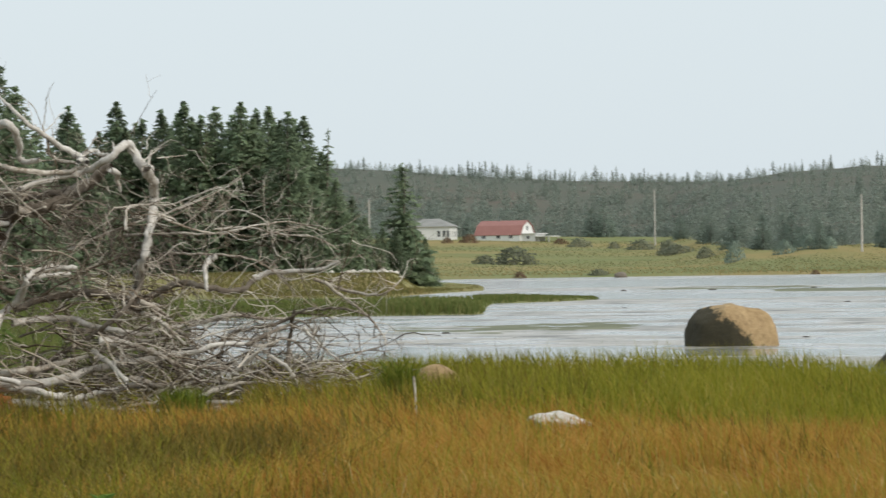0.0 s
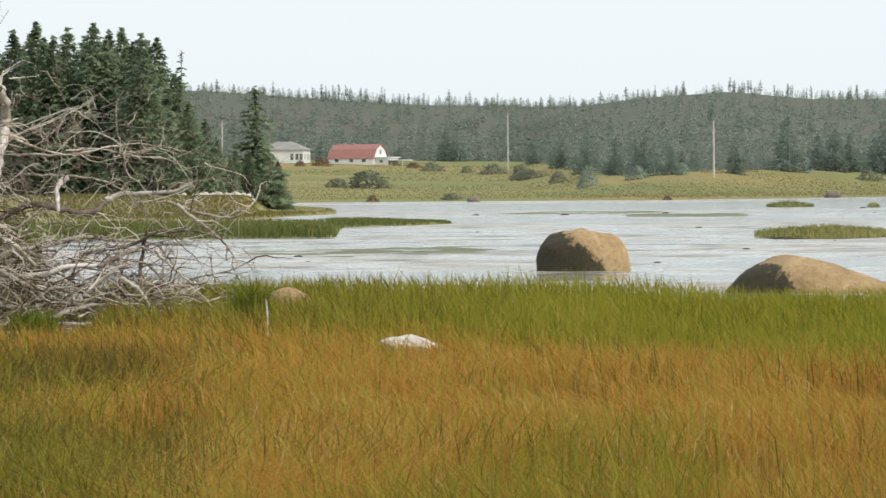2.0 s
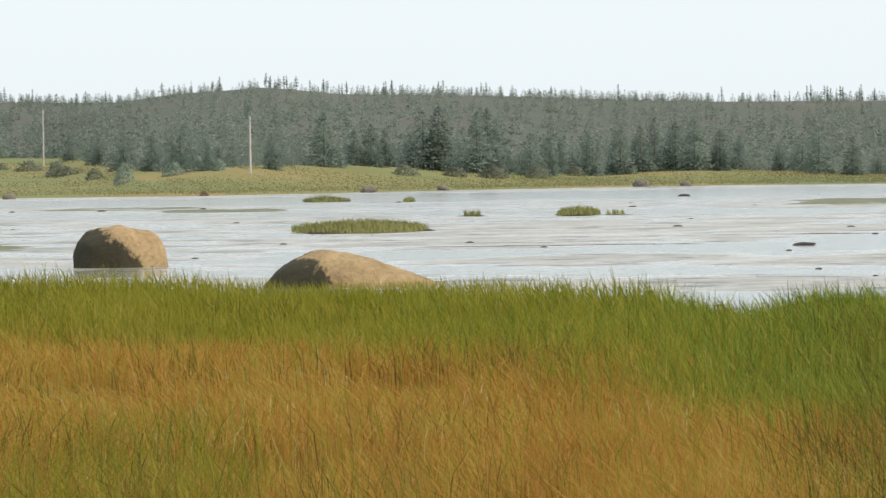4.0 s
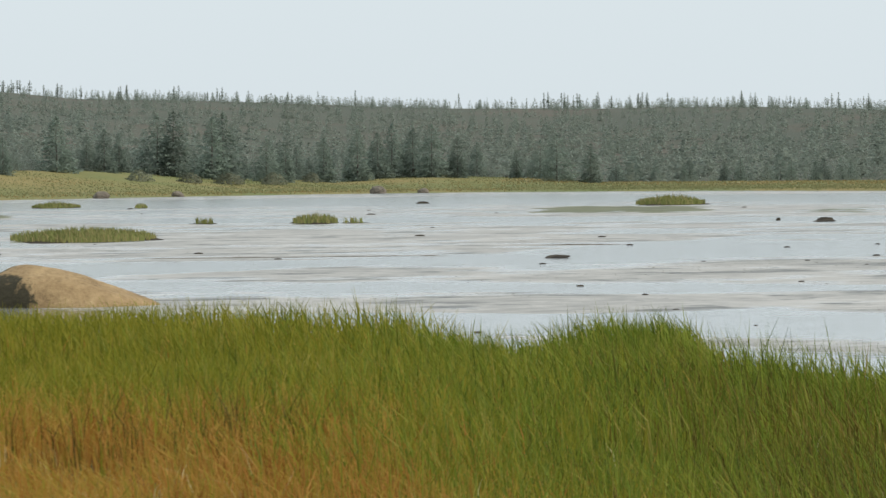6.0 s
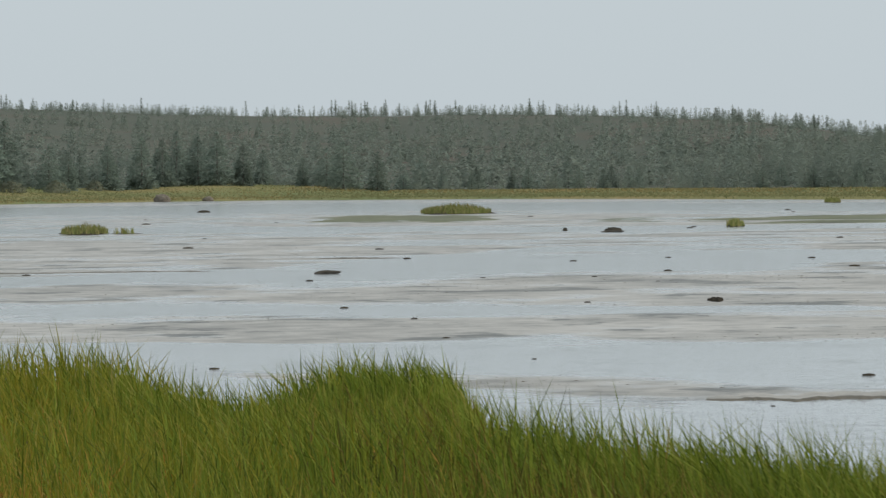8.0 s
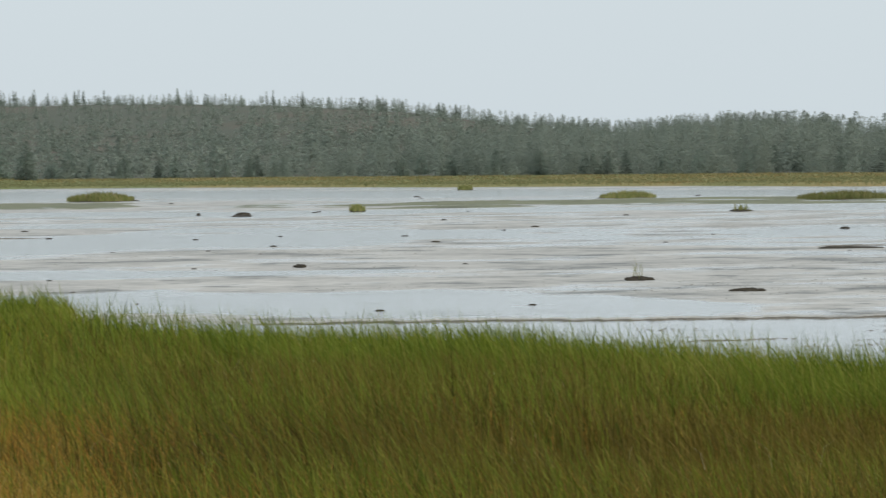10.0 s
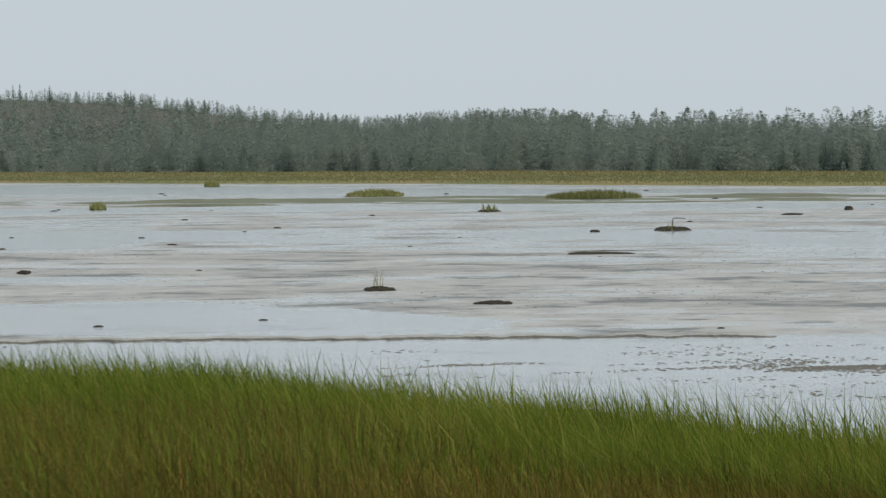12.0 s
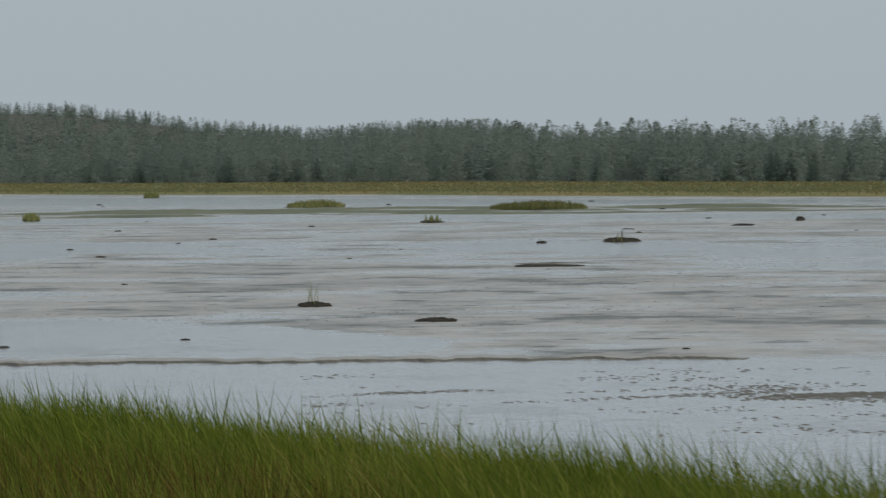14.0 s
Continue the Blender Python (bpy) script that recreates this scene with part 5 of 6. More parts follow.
    limb(((-0.21, 2.79), (-0.07, 2.49), (0.11, 2.08), (0.23, 1.76), (0.57, 1.60)), 0.018, 0.034, -0.60, mat_bark)
    limb(((-0.15, 1.73), (0.00, 1.77), (0.26, 1.75)), 0.022, 0.025, -0.50)
    limb(((0.02, 0.49), (0.15, 0.82), (0.30, 1.07), (0.38, 1.24), (0.42, 1.33), (0.57, 1.43), (0.68, 1.56), (0.72, 1.76), (0.85, 1.86), (1.08, 1.92), (1.38, 1.89)), 0.056, 0.031, -0.50, mat_bleached)
    limb(((0.61, 1.48), (0.74, 1.71), (0.93, 1.80), (1.29, 1.83)), 0.039, 0.022, -0.40, mat_bleached)
    limb(((0.59, 1.38), (0.99, 1.52), (1.38, 1.57), (1.62, 1.57), (1.96, 1.51), (2.20, 1.32)), 0.056, 0.039, 0.00, mat_bark)
    limb(((1.51, 0.98), (1.80, 1.21), (2.04, 1.43), (2.17, 1.62), (2.27, 1.86), (2.32, 2.17)), 0.034, 0.020, -0.40, mat_bark)
    limb(((1.91, 1.29), (2.39, 1.54), (2.76, 1.68), (3.07, 1.62), (3.49, 1.58), (3.76, 1.74)), 0.050, 0.034, 0.10, mat_bark)
    limb(((3.71, 1.73), (3.95, 1.81), (4.52, 1.83), (4.80, 1.93)), 0.045, 0.013, 0.10, mat_bleached)
    limb(((4.50, 1.71), (4.87, 1.57), (5.24, 1.49), (5.42, 1.53), (5.62, 1.68)), 0.025, 0.009, 0.10)
    limb(((4.57, 1.68), (4.87, 1.46), (5.16, 1.24), (5.35, 0.99), (5.39, 0.81)), 0.025, 0.007, -0.10)
    limb(((4.43, 1.31), (4.72, 1.32), (4.98, 1.29), (5.24, 1.16), (5.31, 0.92)), 0.022, 0.007, 0.20, mat_bark)
    limb(((4.21, 1.31), (4.17, 0.94), (4.13, 0.62)), 0.022, 0.034, 0.00, mat_bark)
    limb(((4.28, 1.09), (4.50, 0.87), (4.87, 0.57)), 0.025, 0.009, -0.20, mat_bleached)
    limb(((3.84, 0.72), (4.06, 0.57), (4.21, 0.35), (4.32, 0.23)), 0.034, 0.016, -0.30, mat_bleached)
    limb(((3.05, 1.58), (3.04, 1.80), (3.09, 1.96), (3.20, 2.02)), 0.022, 0.039, -0.20, mat_bleached)
    limb(((0.55, 1.20), (0.92, 1.25), (1.29, 1.24), (1.60, 1.14), (2.02, 1.07), (2.26, 1.04), (2.76, 1.14)), 0.050, 0.022, -0.10, mat_bleached)
    limb(((1.65, 0.96), (2.02, 0.88), (2.48, 0.80), (3.05, 0.85)), 0.047, 0.022, -0.20, mat_bleached)
    limb(((1.58, 0.82), (1.80, 0.65), (1.99, 0.43)), 0.038, 0.031, -0.50, mat_bleached)
    limb(((1.91, 0.96), (1.93, 0.81), (1.92, 0.64)), 0.028, 0.022, -0.50)
    limb(((0.33, 0.55), (0.64, 0.59), (1.01, 0.64), (1.51, 0.76)), 0.056, 0.028, -0.30)
    limb(((0.33, 0.43), (0.92, 0.43), (1.29, 0.51), (1.73, 0.62), (2.26, 0.70), (2.76, 0.77), (3.21, 0.89), (3.79, 0.85)), 0.069, 0.022, -0.30, mat_bleached)
    limb(((0.26, 0.35), (0.57, 0.37), (0.93, 0.31), (1.30, 0.24), (1.67, 0.29), (2.17, 0.40)), 0.062, 0.034, -0.50, mat_bleached)
    limb(((2.17, 1.46), (2.39, 1.36), (2.55, 1.24), (2.83, 0.92)), 0.038, 0.018, -0.20)
    limb(((1.71, 1.01), (2.07, 0.90), (2.44, 0.76), (2.74, 0.57), (3.03, 0.35)), 0.039, 0.017, -0.40)
    limb(((2.22, 1.31), (2.48, 1.16), (2.74, 0.90)), 0.034, 0.018, -0.40)
    limb(((1.26, 1.12), (1.78, 1.03), (2.37, 0.94), (2.96, 1.16)), 0.039, 0.017, 0.10)
    limb(((0.26, 0.18), (0.77, 0.17), (1.26, 0.06), (1.93, 0.02), (2.37, 0.06), (2.88, 0.13), (3.69, 0.13), (4.13, 0.06)), 0.062, 0.018, -0.40, mat_bleached)
    limb(((0.40, 0.07), (1.26, 0.17), (1.71, 0.06), (2.00, 0.13), (2.54, 0.18)), 0.056, 0.020, -0.60)
    limb(((2.24, 0.11), (2.76, 0.18), (3.35, 0.35), (3.93, 0.40)), 0.050, 0.016, -0.30)
    limb(((2.02, 0.48), (2.54, 0.35), (3.20, 0.40), (3.79, 0.18)), 0.045, 0.013, -0.20)
    limb(((2.76, 0.70), (3.20, 0.55), (3.79, 0.48), (4.23, 0.18)), 0.039, 0.011, 0.00)
    limb(((2.90, 1.14), (3.42, 1.25), (3.86, 1.20), (4.38, 1.14), (4.71, 0.68)), 0.034, 0.009, 0.30)
    limb(((3.12, 0.81), (3.49, 1.03), (4.01, 1.14), (4.34, 1.32)), 0.039, 0.016, 0.00, mat_bark)
    limb(((3.54, 0.87), (3.84, 1.01), (4.06, 1.09), (4.28, 1.16)), 0.034, 0.013, -0.20, mat_bark)
    limb(((3.42, 0.55), (3.79, 0.85), (4.15, 0.92), (4.52, 0.55)), 0.025, 0.009, -0.30)
    limb(((-0.48, 0.11), (-0.22, 0.33), (-0.10, 0.49), (0.18, 0.55), (0.62, 0.44)), 0.022, 0.034, -0.70, mat_bleached)
    limb(((-0.29, 0.00), (-0.11, 0.35), (-0.04, 0.55)), 0.020, 0.025, -0.80)
    limb(((0.85, -0.05), (1.51, 0.02), (2.54, -0.04), (3.20, 0.07)), 0.045, 0.018, -0.40)
    limb(((0.77, 0.55), (1.29, 0.85), (1.73, 1.14), (2.02, 1.36)), 0.034, 0.022, 0.20, mat_bark)
    limb(((1.29, 2.13), (2.02, 2.43), (2.90, 2.71), (3.57, 3.05)), 0.022, 0.007, 0.30)
    limb(((2.02, 2.32), (2.68, 2.33), (3.20, 2.32), (3.79, 2.43), (4.23, 2.46), (4.67, 2.33)), 0.019, 0.006, 0.20)
    limb(((3.20, 2.38), (3.64, 2.40), (4.08, 2.30), (4.52, 2.24), (4.82, 2.08)), 0.016, 0.006, 0.10)
    limb(((2.54, 2.08), (3.20, 2.05), (3.64, 1.98), (3.93, 1.83), (4.15, 1.65)), 0.019, 0.007, 0.20)
    limb(((3.20, 2.61), (3.57, 2.62), (3.86, 2.46), (3.93, 2.24), (3.93, 2.02)), 0.012, 0.004, 0.20)
    limb(((2.76, 2.67), (3.20, 2.92), (3.42, 2.83), (3.62, 2.71)), 0.012, 0.004, 0.30)
    limb(((3.79, 2.29), (4.08, 2.35), (4.45, 2.42), (4.82, 2.32)), 0.011, 0.004, 0.00)
    limb(((3.27, 3.05), (3.49, 3.16), (3.58, 2.90)), 0.009, 0.004, 0.20)
    limb(((2.32, 3.42), (2.35, 3.57), (2.46, 3.68)), 0.009, 0.003, 0.00)
    limb(((2.21, 3.24), (2.46, 3.42), (2.65, 3.53)), 0.013, 0.004, 0.00)
    limb(((2.43, 3.31), (2.68, 3.33), (2.85, 3.36)), 0.011, 0.004, -0.10)
    # the snapped stem, torn open and hollow at the top
    S = 20
    h = np.linspace(-0.25, 2.5, 18)
    c = np.stack([0.07 + 0.025 * np.sin(h * 2.3) + 0.32 * np.clip(h - 1.7, 0, 1), 0.05 * np.cos(h * 1.5), h], -1)
    rad = np.interp(h, [-0.25, 0.15, 0.6, 1.6, 2.1, 2.5], [0.46, 0.30, 0.25, 0.23, 0.27, 0.30])
    shell = []
    for scale, flip in ((1.0, False), (0.78, True)):
        v, f = tube(c, rad * scale, S)
        for k in range(S):
            for ring in range(18):
                a = k * 2 * math.pi / S
                v[ring * S + k, :2] += (v[ring * S + k, :2] - c[ring, :2]) * (0.1 * math.sin(3 * a + ring * 0.25) + 0.06 * math.sin(7 * a + 1))
            v[17 * S + k, 2] += 0.1 * math.sin(k * 1.7) + 0.07 * rng.normal()
        ctr = v[f].mean(1)
        open_side = (ctr[:, 0] - np.interp(ctr[:, 2], h, c[:, 0]) > 0.02) & (ctr[:, 1] < 0.1) & (ctr[:, 2] > 1.98)
        f = f[~open_side]
        shell.append((v, f[:, ::-1] if flip else f))
    part_np("trunk", *shell[0], mat_stem, base, "grey snapped trunk with rusty streaks", True)
    part_np("hollow", *shell[1], mat_rotten_dark, base, "dark hollow heart of the trunk", True)
    v, f = tube(spline([(0.05, -0.16, 2.3), (0.2, -0.2, 2.42), (0.36, -0.12, 2.48), (0.52, -0.02, 2.5)], 12, rng, 0.008), np.linspace(0.09, 0.03, 12), 8)
    part_np("splinter", v, f, mat_stem, base, "torn flap of pale wood", True)
    for x, y, s in ((0.1, -0.55, 0.2), (0.42, -0.5, 0.15), (0.25, -0.35, 0.22)):
        bm = bmesh.new()
        bmesh.ops.create_icosphere(bm, subdivisions=3, radius=s)
        for w in bm.verts:
            w.co = Vector((w.co.x * 1.2, w.co.y * 0.7, w.co.z * 0.8)) * (1 + 0.45 * noise.noise(w.co * 8 + Vector((x, y, s)))) + Vector((x, y, 0.16))
        part("rotten_wood", bm, mat_rot, base, "orange crumbling rotten wood")
    # twigs off every limb
    pieces = []

    def twig(start, way, length, r, depth):
        k = 5
        pts = [np.array(start)]
        way = np.array(way, float)
        for _ in range(k):
            way = way + rng.normal(0, 0.32, 3) + np.array([0.06, 0, -0.02])
            way /= np.linalg.norm(way)
            pts.append(pts[-1] + way * length / k)
        pts = np.array(pts)
        pts[:, 2] = np.maximum(pts[:, 2], 0.03)
        pieces.append(tube(pts, np.linspace(r, r * 0.35, k + 1), 3))
        if depth:
            for _ in range(rng.integers(1, 4)):
                q = rng.integers(1, k + 1)
                twig(pts[q], way + rng.normal(0, 0.8, 3), length * rng.uniform(0.35, 0.65), r * 0.62, depth - 1)

    for c, r in lines:
        long = np.linalg.norm(np.diff(c, axis=0), axis=1).sum()
        for _ in range(int(long * 6.5)):
            q = rng.integers(1, len(c))
            if c[q, 2] > 3.0 and rng.random() < 0.8:
                continue
            twig(c[q], (rng.normal(0.5, 0.7), rng.normal(0, 0.6), rng.normal(0.1, 0.6)), rng.uniform(0.25, 1.0), min(r[q] * 0.6, rng.uniform(0.005, 0.014)), 2)
    for _ in range(210):
        x = rng.uniform(0.3, 5.0)
        twig((x, rng.normal(0, 0.5), rng.uniform(0.15, 1) ** 1.4 * max(0.35, 2.5 - 0.42 * x)), (1, rng.normal(0, 0.5), rng.normal(0, 0.45)), rng.uniform(0.5, 1.4), rng.uniform(0.007, 0.018), 2)
    v, f = joined(pieces)
    tagged(part_np("fine_brush", v, f, mat_twig, base), "grey brittle twigs", kind="stuff")
    # brown brushwood deep in the heap, and the snarl under the arcs
    pieces.clear()
    for _ in range(160):
        x = rng.uniform(0.2, 4.4)
        twig((x, rng.normal(0.55, 0.3), rng.uniform(0.05, 1) ** 1.3 * max(0.3, 1.5 - 0.25 * x)), (rng.normal(0.6, 0.8), rng.normal(0, 0.4), rng.normal(0, 0.45)), rng.uniform(0.4, 1.2), rng.uniform(0.01, 0.022), 2)
    for _ in range(150):
        x = rng.uniform(0.1, 2.6)
        twig((x, rng.normal(0.35, 0.25), rng.uniform(1.9, 3.25 - 0.25 * x)), (rng.normal(0.3, 1), rng.normal(0, 0.5), rng.normal(-0.2, 0.7)), rng.uniform(0.3, 0.9), rng.uniform(0.006, 0.016), 2)
    v, f = joined(pieces)
    tagged(part_np("brushwood", v, f, mat_bark, base), "brown brushwood in the heap", kind="stuff")


dead_tree()


def near_spruce():
    trunk, crown = conifer(77, 5.2, 1.1, 760, 26, 0.12, 0.0, 0.0, 0.0, 0.3, 0.42)
    ob = thing("spruce_tree", grounded(-14.5, 45.0, 140), "young fresh green spruce beside the fallen dead tree", "tree")
    part_np("trunk", *trunk, mat_bark, ob, "", True)
    part_np("crown", *crown, mat_young, ob, normals=soft_normals(crown[0], 0.7))


near_spruce()


# ---- houses and poles on the far bank ----
def barn_profile(W, z1, z2):
    """Half of a gambrel: eave, knee, ridge."""
    return [(W / 2, z1), (W * 0.31, z1 + 0.62 * (z2 - z1)), (0.0, z2)]


def barn_roof(L, W, z1, z2, over, thick):
    bm = bmesh.new()
    prof = barn_profile(W, z1, z2)
    prof[0] = (prof[0][0] + over * 0.5, prof[0][1] - over)
    for s in (-1, 1):
        for (ya, za), (yb, zb) in zip(prof, prof[1:]):
            lo = [bm.verts.new(p) for p in ((-L / 2 - over, s * ya, za), (L / 2 + over, s * ya, za), (L / 2 + over, s * yb, zb), (-L / 2 - over, s * yb, zb))]
            hi = [bm.verts.new((p.co.x, p.co.y, p.co.z + thick)) for p in lo]
            for q in (lo[::-1], hi, (lo[0], lo[1], hi[1], hi[0]), (lo[1], lo[2], hi[2], hi[1]), (lo[2], lo[3], hi[3], hi[2]), (lo[3], lo[0], hi[0], hi[3])):
                bm.faces.new(q)
    bmesh.ops.recalc_face_normals(bm, faces=bm.faces)
    return bm


def barn_walls(L, W, z1, z2):
    bm = bmesh.new()
    half = barn_profile(W, z1, z2)
    prof = [(-W / 2, -1.2), (W / 2, -1.2)] + half + [(-y, z) for y, z in half[1::-1]]
    a = [bm.verts.new((-L / 2, y, z)) for y, z in prof]
    c = [bm.verts.new((L / 2, y, z)) for y, z in prof]
    bm.faces.new(a[::-1])
    bm.faces.new(c)
    for i in range(len(prof)):
        j = (i + 1) % len(prof)
        bm.faces.new((a[i], a[j], c[j], c[i]))
    bmesh.ops.recalc_face_normals(bm, faces=bm.faces)
    return bm


def window(parent, x, y, z, w, h, face):
    """A framed pane on a wall; face 'x' or 'y' names the way it looks."""
    fr, gl = bmesh.new(), bmesh.new()
    t = 0.09
    for u0, u1, v0, v1 in ((-w / 2 - t, -w / 2, -t, h + t), (w / 2, w / 2 + t, -t, h + t), (-w / 2, w / 2, -t, 0), (-w / 2, w / 2, h, h + t), (-0.03, 0.03, 0, h)):
        if face == "y":
            box_bm(fr, x + u0, y - 0.07, z + v0, x + u1, y + 0.03, z + v1)
        else:
            box_bm(fr, x - 0.03, y + u0, z + v0, x + 0.07, y + u1, z + v1)
    if face == "y":
        box_bm(gl, x - w / 2, y - 0.03, z, x + w / 2, y + 0.02, z + h)
    else:
        box_bm(gl, x - 0.02, y - w / 2, z, x + 0.03, y + w / 2, z + h)
    win = part("window", fr, mat_white, parent, "white window frame")
    part("pane", gl, mat_glass, win, "dark glass")


def red_house():
    az, d = -4.78, 880
    z = float(land(az, d))
    top = 2 + d * math.tan(radians(0.685)) - z
    m = Matrix.Translation(spot(az, d, z)) @ pose(0, 0, 0, 0, 0, -az - 27)
    ob = thing("house", m, "white boarded farmhouse with a faded red roof", "house")
    L, W, e = 12.2, 7.8, top - 3.3
    part("wall", barn_walls(L, W, e, top - 0.12), mat_white, ob)
    part("roof", barn_roof(L, W, e, top - 0.1, 0.3, 0.14), mat_roof_red, ob, "faded red metal roof")
    window(ob, L / 2, 0, e + 0.9, 0.9, 1.1, "x")
    window(ob, L / 2, -1.9, 0.5, 0.9, 1.1, "x")
    for x in (-3.8, 0.2, 3.6):
        window(ob, x, -W / 2, 0.45, 1.0, 0.9, "y")
    part("annex", box_bm(bmesh.new(), L / 2 - 0.1, -2.9, -1.0, L / 2 + 3.6, 2.6, 1.45, 0.04), mat_white, ob, "low white annex")
    window(ob, L / 2 + 1.7, -2.9, 0.25, 0.8, 0.7, "y")
    bm = box_bm(bmesh.new(), L / 2, -3.3, 1.45, L / 2 + 4.2, 2.9, 1.62, 0.03)
    part("annex_roof", bm, mat_white, ob, "flat white annex roof")
    bm = box_bm(bmesh.new(), L / 2 + 3.6, -3.2, 0.72, L / 2 + 7.6, 2.8, 0.92, 0.03)
    part("porch_roof", bm, mat_white, ob, "low flat white porch roof")
    for x, y in ((4.5, -2.9), (7.3, -2.9), (7.3, 2.4), (4.5, 2.4)):
        part("porch_post", box_bm(bmesh.new(), L / 2 + x - 0.08, y - 0.08, -1.2, L / 2 + x + 0.08, y + 0.08, 0.72), mat_white, ob)
    part("chimney", box_bm(bmesh.new(), -1.6, -0.3, top - 0.5, -1.0, 0.3, top + 0.35, 0.03), mat_roof_grey, ob)


def grey_house():
    az, d = -5.92, 885
    z = float(land(az, d))
    top = 2 + d * math.tan(radians(0.735)) - z
    ob = thing("house", Matrix.Translation(spot(az, d, z)) @ pose(0, 0, 0, 0, 0, -az - 14), "white bungalow with a grey hipped roof", "house")
    L, W = 10.4, 7.5
    e = top - 2.0
    part("wall", box_bm(bmesh.new(), -L / 2, -W / 2, -1.2, L / 2, W / 2, e), mat_white, ob)
    bm = bmesh.new()
    o = 0.5
    lo = [bm.verts.new(p) for p in ((-L / 2 - o, -W / 2 - o, e), (L / 2 + o, -W / 2 - o, e), (L / 2 + o, W / 2 + o, e), (-L / 2 - o, W / 2 + o, e))]
    r = [bm.verts.new((-2.4, 0, top)), bm.verts.new((1.6, 0, top))]
    for q in (lo[::-1], (lo[0], lo[1], r[1], r[0]), (lo[1], lo[2], r[1]), (lo[2], lo[3], r[0], r[1]), (lo[3], lo[0], r[0])):
        bm.faces.new(q)
    part("roof", bm, mat_roof_grey, ob, "grey shingled hipped roof")
    for x in (2.4, 3.7, 4.7):
        window(ob, x, -W / 2, 0.6, 0.7, 1.5, "y")
    for y in (-2.2, 0.4, 2.4):
        window(ob, L / 2, y, 0.6, 0.8, 1.4, "x")
    window(ob, -2.6, -W / 2, 0.6, 1.2, 1.3, "y")


red_house()
grey_house()


def utility_pole(az, d, el, label):
    z = float(land(az, d))
    H = 2 + d * math.tan(radians(el)) - z
    ob = thing("utility_pole", Matrix.Translation(spot(az, d, z)), label, "pole", "utility poles")
    zz = np.linspace(-0.5, H, 8)
    v, f = tube(np.stack([0.0 * zz, 0.0 * zz, zz], -1), np.linspace(0.19, 0.14, 8), 9)
    part_np("pole", v, f, mat_pole, ob, "", True)
    part("cap", box_bm(bmesh.new(), -0.2, -0.2, H - 0.02, 0.2, 0.2, H + 0.06, 0.02), mat_metal, ob)
    part("crossarm", box_bm(bmesh.new(), -0.07, -1.0, H - 0.75, 0.07, 1.0, H - 0.6, 0.02), mat_pole, ob)
    for y in (-0.85, 0.85):
        part("insulator", box_bm(bmesh.new(), -0.06, y - 0.06, H - 0.6, 0.06, y + 0.06, H - 0.38, 0.02), mat_metal, ob)


utility_pole(-2.4, 840, 1.15, "pale wooden utility pole before the woods")
utility_pole(0.86, 585, 1.02, "pale wooden utility pole beside the far shore")
utility_pole(-6.93, 860, 1.06, "pale wooden utility pole behind the grove")


# ---- bushes ----
def bush_meshes(seed, n):
    rng = np.random.default_rng(seed)
    a, c = rng.uniform(0, 6.283, n), rng.uniform(-0.05, 1, n)
    r = np.sqrt(np.maximum(1 - c * c, 0)) * rng.uniform(0.55, 1.0, n) * (1 + 0.2 * np.sin(3 * a + seed))
    p = np.stack([np.cos(a) * r, np.sin(a) * r, np.maximum(c, 0.02) * rng.uniform(0.6, 1.05, n)], -1)
    q = rng.normal(0, 1, (n, 3))
    q /= np.linalg.norm(q, axis=1)[:, None]
    s = np.cross(q, rng.normal(0, 1, (n, 3)))
    s /= np.linalg.norm(s, axis=1)[:, None]
    z = rng.uniform(0.06, 0.14, n)[:, None]
    v = np.stack([p - q * z, p + s * z * 0.5, p + q * z, p - s * z * 0.5], 1).reshape(-1, 3)
    stems = []
    for k in range(6):
        e = p[k * 7 % n]
        stems.append(tube(np.linspace((0, 0, -0.08), e * 0.9, 4), np.linspace(0.03, 0.008, 4), 4))
    return (v, outward(v, np.arange(len(v)).reshape(-1, 4))), joined(stems)


BUSHES = {k: (bush_meshes(60 + i, 480), m) for i, (k, m) in enumerate((("grey-green", mat_shrub), ("rust-red", mat_rust), ("dark green", mat_far_front)))}


def bush(az, d, w, h, tone, turn):
    (leaf, stem), mat = BUSHES[tone]
    ob = thing("bush", grounded(az, d, turn), "low %s bush on the grassy bank" % tone, "bush", "bushes on the far bank")
    k = np.array([w / 2, w / 2, h])
    part_np("stems", stem[0] * k, stem[1], mat_trunk_far, ob)
    part_np("foliage", leaf[0] * k, leaf[1], mat, ob, normals=soft_normals(leaf[0], 0.8))


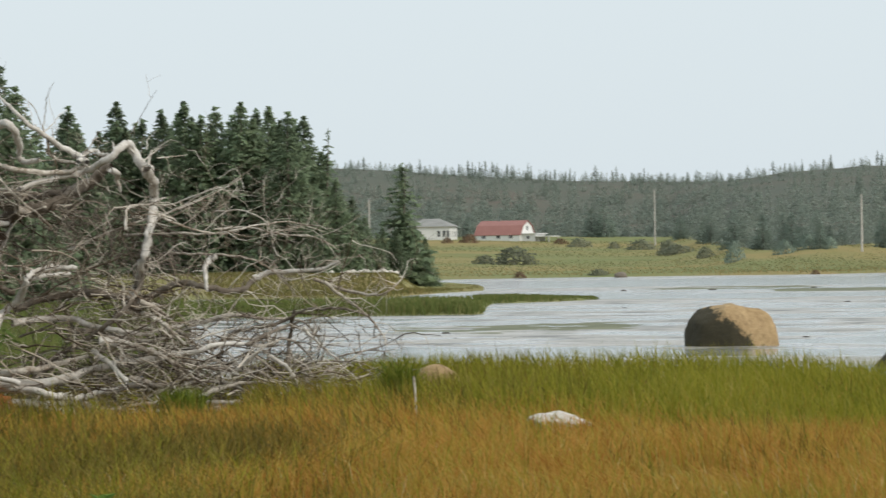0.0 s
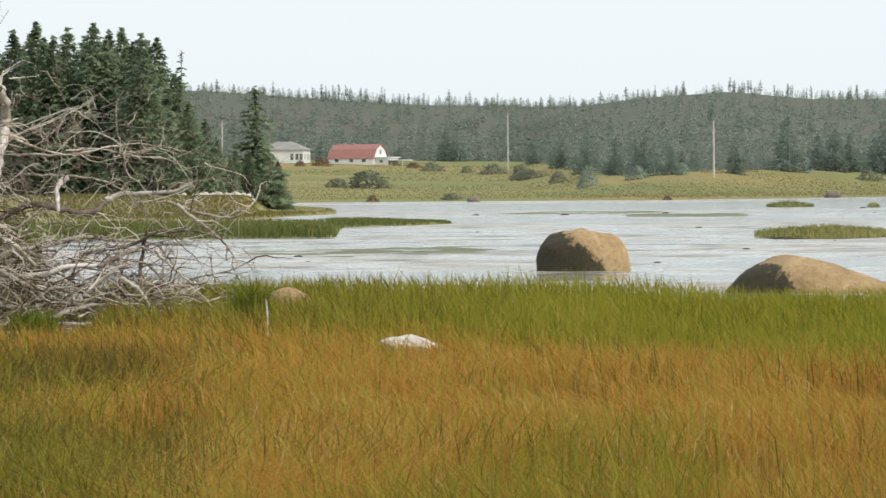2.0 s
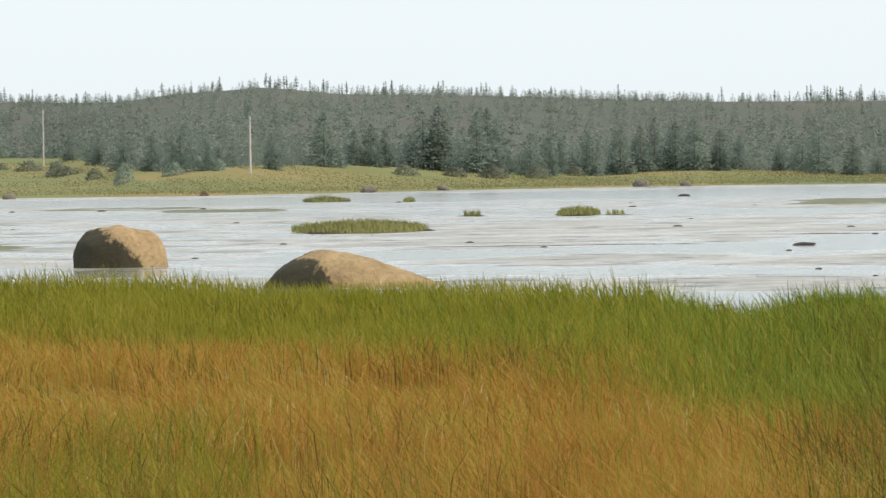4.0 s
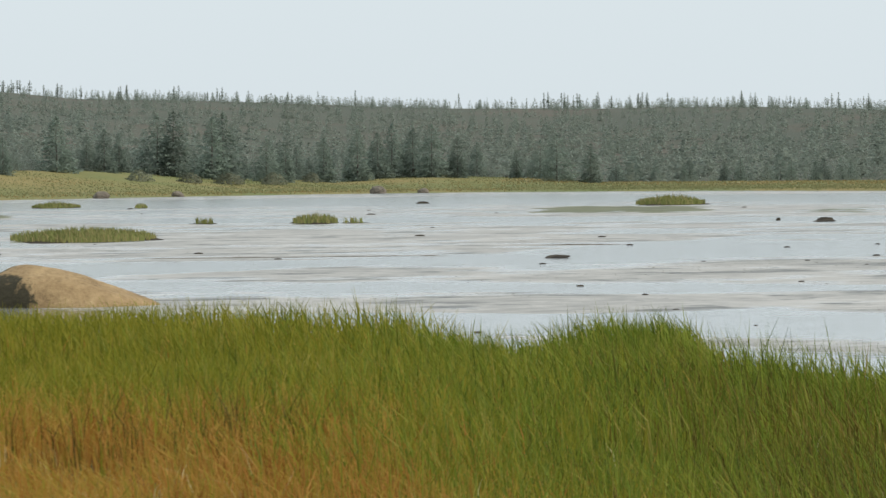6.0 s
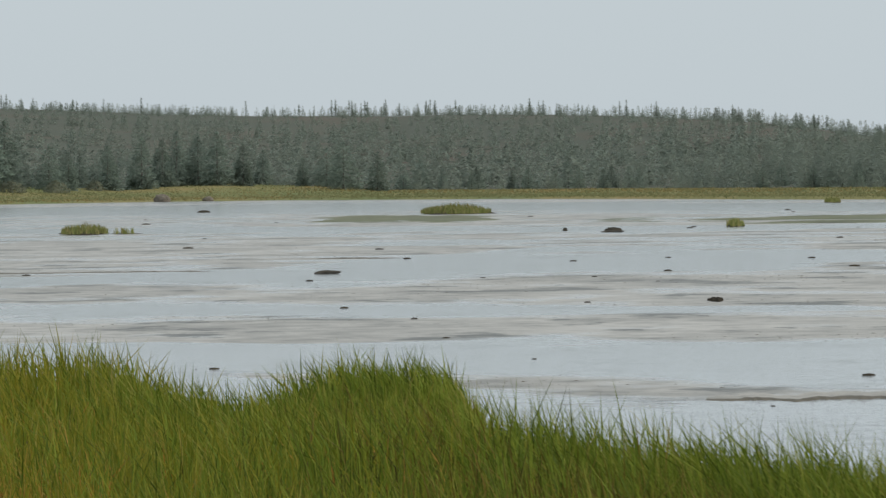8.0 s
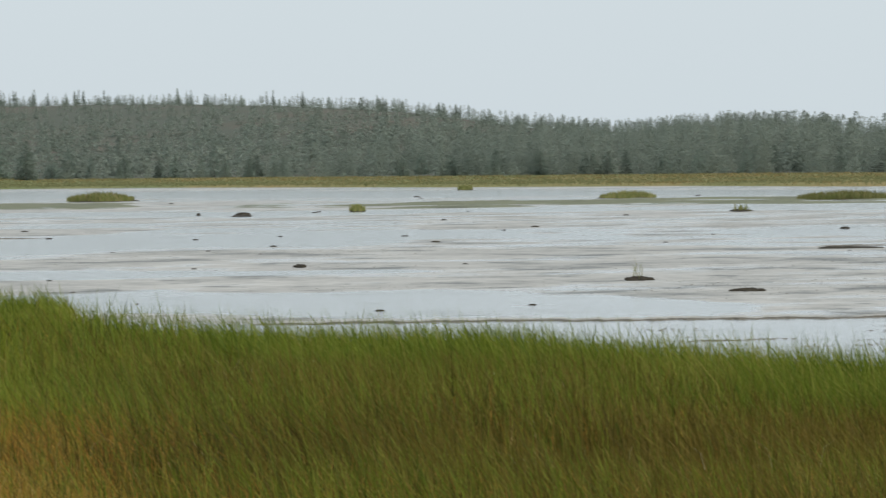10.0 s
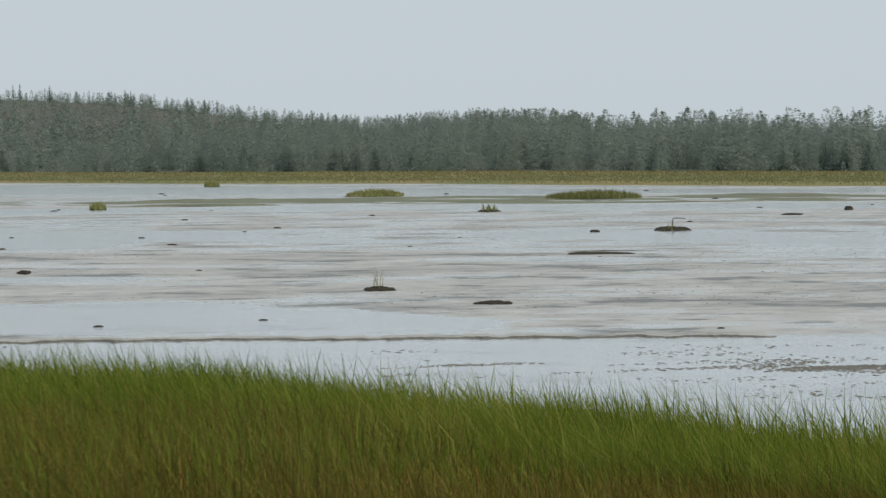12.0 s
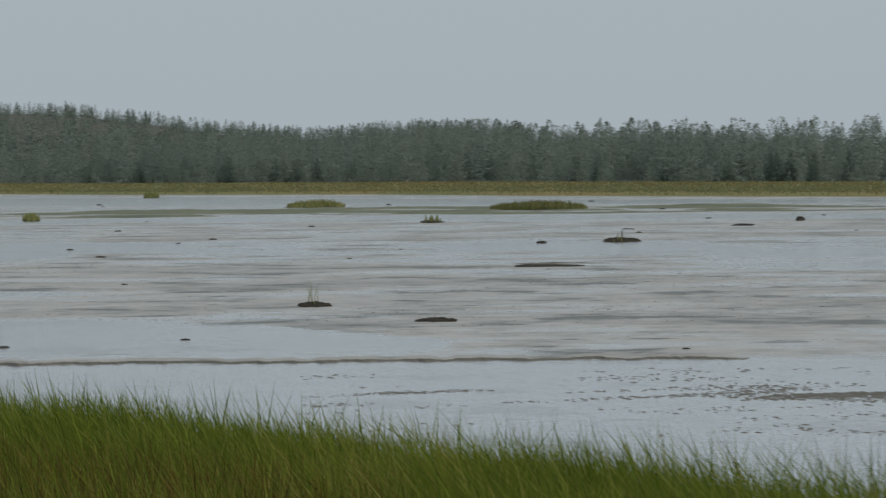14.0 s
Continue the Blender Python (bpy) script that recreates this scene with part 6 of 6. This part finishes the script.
for az, d, w, h, tone in ((-4.62, 640, 8.5, 3.2, "grey-green"), (-5.1, 650, 4.5, 1.6, "grey-green"), (-5.35, 850, 5.0, 2.2, "rust-red"), (-5.7, 845, 3.0, 1.6, "rust-red"), (-3.9, 850, 4.0, 1.3, "rust-red"), (-3.6, 820, 5.6, 2.2, "grey-green"), (-3.05, 806, 3.0, 1.6, "grey-green"), (-2.62, 790, 7.0, 2.4, "grey-green"), (-2.2, 735, 5.0, 3.1, "grey-green"), (-2.05, 730, 7.5, 1.8, "grey-green"), (-1.62, 650, 3.6, 2.0, "grey-green"), (-1.15, 575, 3.4, 3.4, "dark green"), (-0.35, 585, 4.0, 2.4, "dark green"), (0.0, 590, 4.5, 2.6, "dark green"), (0.35, 592, 3.0, 2.0, "dark green"), (3.3, 625, 5.0, 2.0, "grey-green"), (4.1, 640, 5.0, 1.8, "grey-green"), (4.7, 650, 6.0, 2.0, "grey-green"), (5.4, 665, 5.0, 2.2, "grey-green"), (6.0, 690, 4.0, 2.0, "grey-green"), (-3.3, 500, 3.0, 0.9, "grey-green"), (-4.55, 492, 2.0, 1.0, "rust-red"), (-6.95, 290, 2.5, 2.2, "grey-green"), (-7.2, 283, 3.0, 2.8, "grey-green"), (-6.7, 288, 2.4, 1.8, "grey-green"), (0.12, 484, 1.6, 0.8, "rust-red")):
    bush(az, d, w, h, tone, az * 50)


# ---- small things ----
def stick(az, d, z0, z1):
    g = float(land(az, d))
    zz = np.linspace(-0.1, z1, 6)
    v, f = tube(np.stack([0.015 * np.sin(zz * 5), 0 * zz, zz], -1), np.linspace(0.022, 0.014, 6), 6)
    ob = part_np("stick", v, f, mat_dead, None, "", True)
    ob.matrix_world = Matrix.Translation(spot(az, d, g))
    tagged(ob, "bleached upright stick in the marsh grass", "stick")


stick(-6.26, 41.0, 0.0, 0.62)


def driftwood(az0, az1, d):
    c, half = (az0 + az1) / 2, radians(az1 - az0) * d / 2
    p = spline([(-half, 0, 0.0), (-half * 0.3, 0.05, 0.035), (half * 0.5, 0.0, 0.03), (half, -0.04, 0.045)], 10)
    v, f = tube(p, np.array([0.02, 0.045, 0.05, 0.05, 0.055, 0.05, 0.05, 0.04, 0.03, 0.01]), 8)
    ob = part_np("driftwood_log", v, f, mat_log, None, "", True)
    ob.matrix_world = Matrix.Translation(spot(c, d)) @ pose(0, 0, 0, 0, 0, -c)
    tagged(ob, "dark wet driftwood log lying in the shallows", "log")


driftwood(9.43, 9.8, 100)
driftwood(13.6, 13.95, 171)
driftwood(26.2, 26.55, 150)


def tussock(az, d, w, h, n, mat, label, seed):
    rng = np.random.default_rng(seed)
    r, a = np.sqrt(rng.uniform(0, 1, n)) * w, rng.uniform(0, 6.283, n)
    v, f = blades(rng, np.cos(a) * r, np.sin(a) * r, np.zeros(n), rng.uniform(0.6, 1, n) * h, np.full(n, 0.008), (0, 0), 0.3)
    ob = part_np("grass_tussock", v, f, mat)
    ob.matrix_world = grounded(az, d)
    tagged(ob, label, "tussock", kind="stuff")


tussock(-6.5, 44.0, 0.22, 0.9, 420, mat_deep, "dark green leafy tussock in the marsh", 3)
tussock(-9.9, 44.5, 0.3, 0.5, 400, mat_deep, "bright green tuft beside the dead tree", 4)
tussock(-13.5, 44.5, 0.3, 0.5, 300, mat_deep, "green tuft at the foot of the young spruce", 5)


def leafy_weed(az, d, h, seed):
    """A broad-leaved green plant: one stem with pointed leaves."""
    rng = np.random.default_rng(seed)
    ob = thing("weed", grounded(az, d), "bright green broad-leaved weed standing in the hay", "plant")
    c = spline([(0, 0, -0.03), (0.02, 0, h * 0.5), (0.05, 0.01, h)], 8)
    part_np("stem", *tube(c, np.linspace(0.006, 0.003, 8), 5), mat_deep, ob, "", True)
    for k in range(24):
        a, q = k * 2.4, c[2 + k % 6]
        s = rng.uniform(0.07, 0.13)
        u = np.array([math.cos(a), math.sin(a), rng.uniform(0.5, 1.5)])
        w = np.array([-math.sin(a), math.cos(a), 0.0])
        v = np.array([q, q + u * s * 0.5 + w * s * 0.28, q + u * s + np.array([0, 0, -0.25 * s]), q + u * s * 0.5 - w * s * 0.28, q + u * s * 0.5 + np.array([0, 0, -0.02])])
        part_np("leaf", v, np.array([[0, 1, 4], [1, 2, 4], [2, 3, 4], [3, 0, 4]]), mat_weed_leaf, ob)


leafy_weed(-11.35, 20.0, 0.6, 5)
leafy_weed(-11.62, 19.5, 0.5, 6)


def scrap():
    bm = bmesh.new()
    bmesh.ops.create_cone(bm, cap_ends=True, segments=18, radius1=0.07, radius2=0.06, depth=0.2)
    bmesh.ops.bevel(bm, geom=[e for e in bm.edges if abs(e.verts[0].co.z - e.verts[1].co.z) < 0.01], offset=0.02, segments=2, affect="EDGES")
    ob = part("float", bm, mat_blue, None, "", True)
    ob.matrix_world = grounded(-10.62, 46.9) @ pose(0, 0, 0.42, 70, 0, 30)
    tagged(ob, "faded blue plastic float caught in dead branches", "float")


scrap()
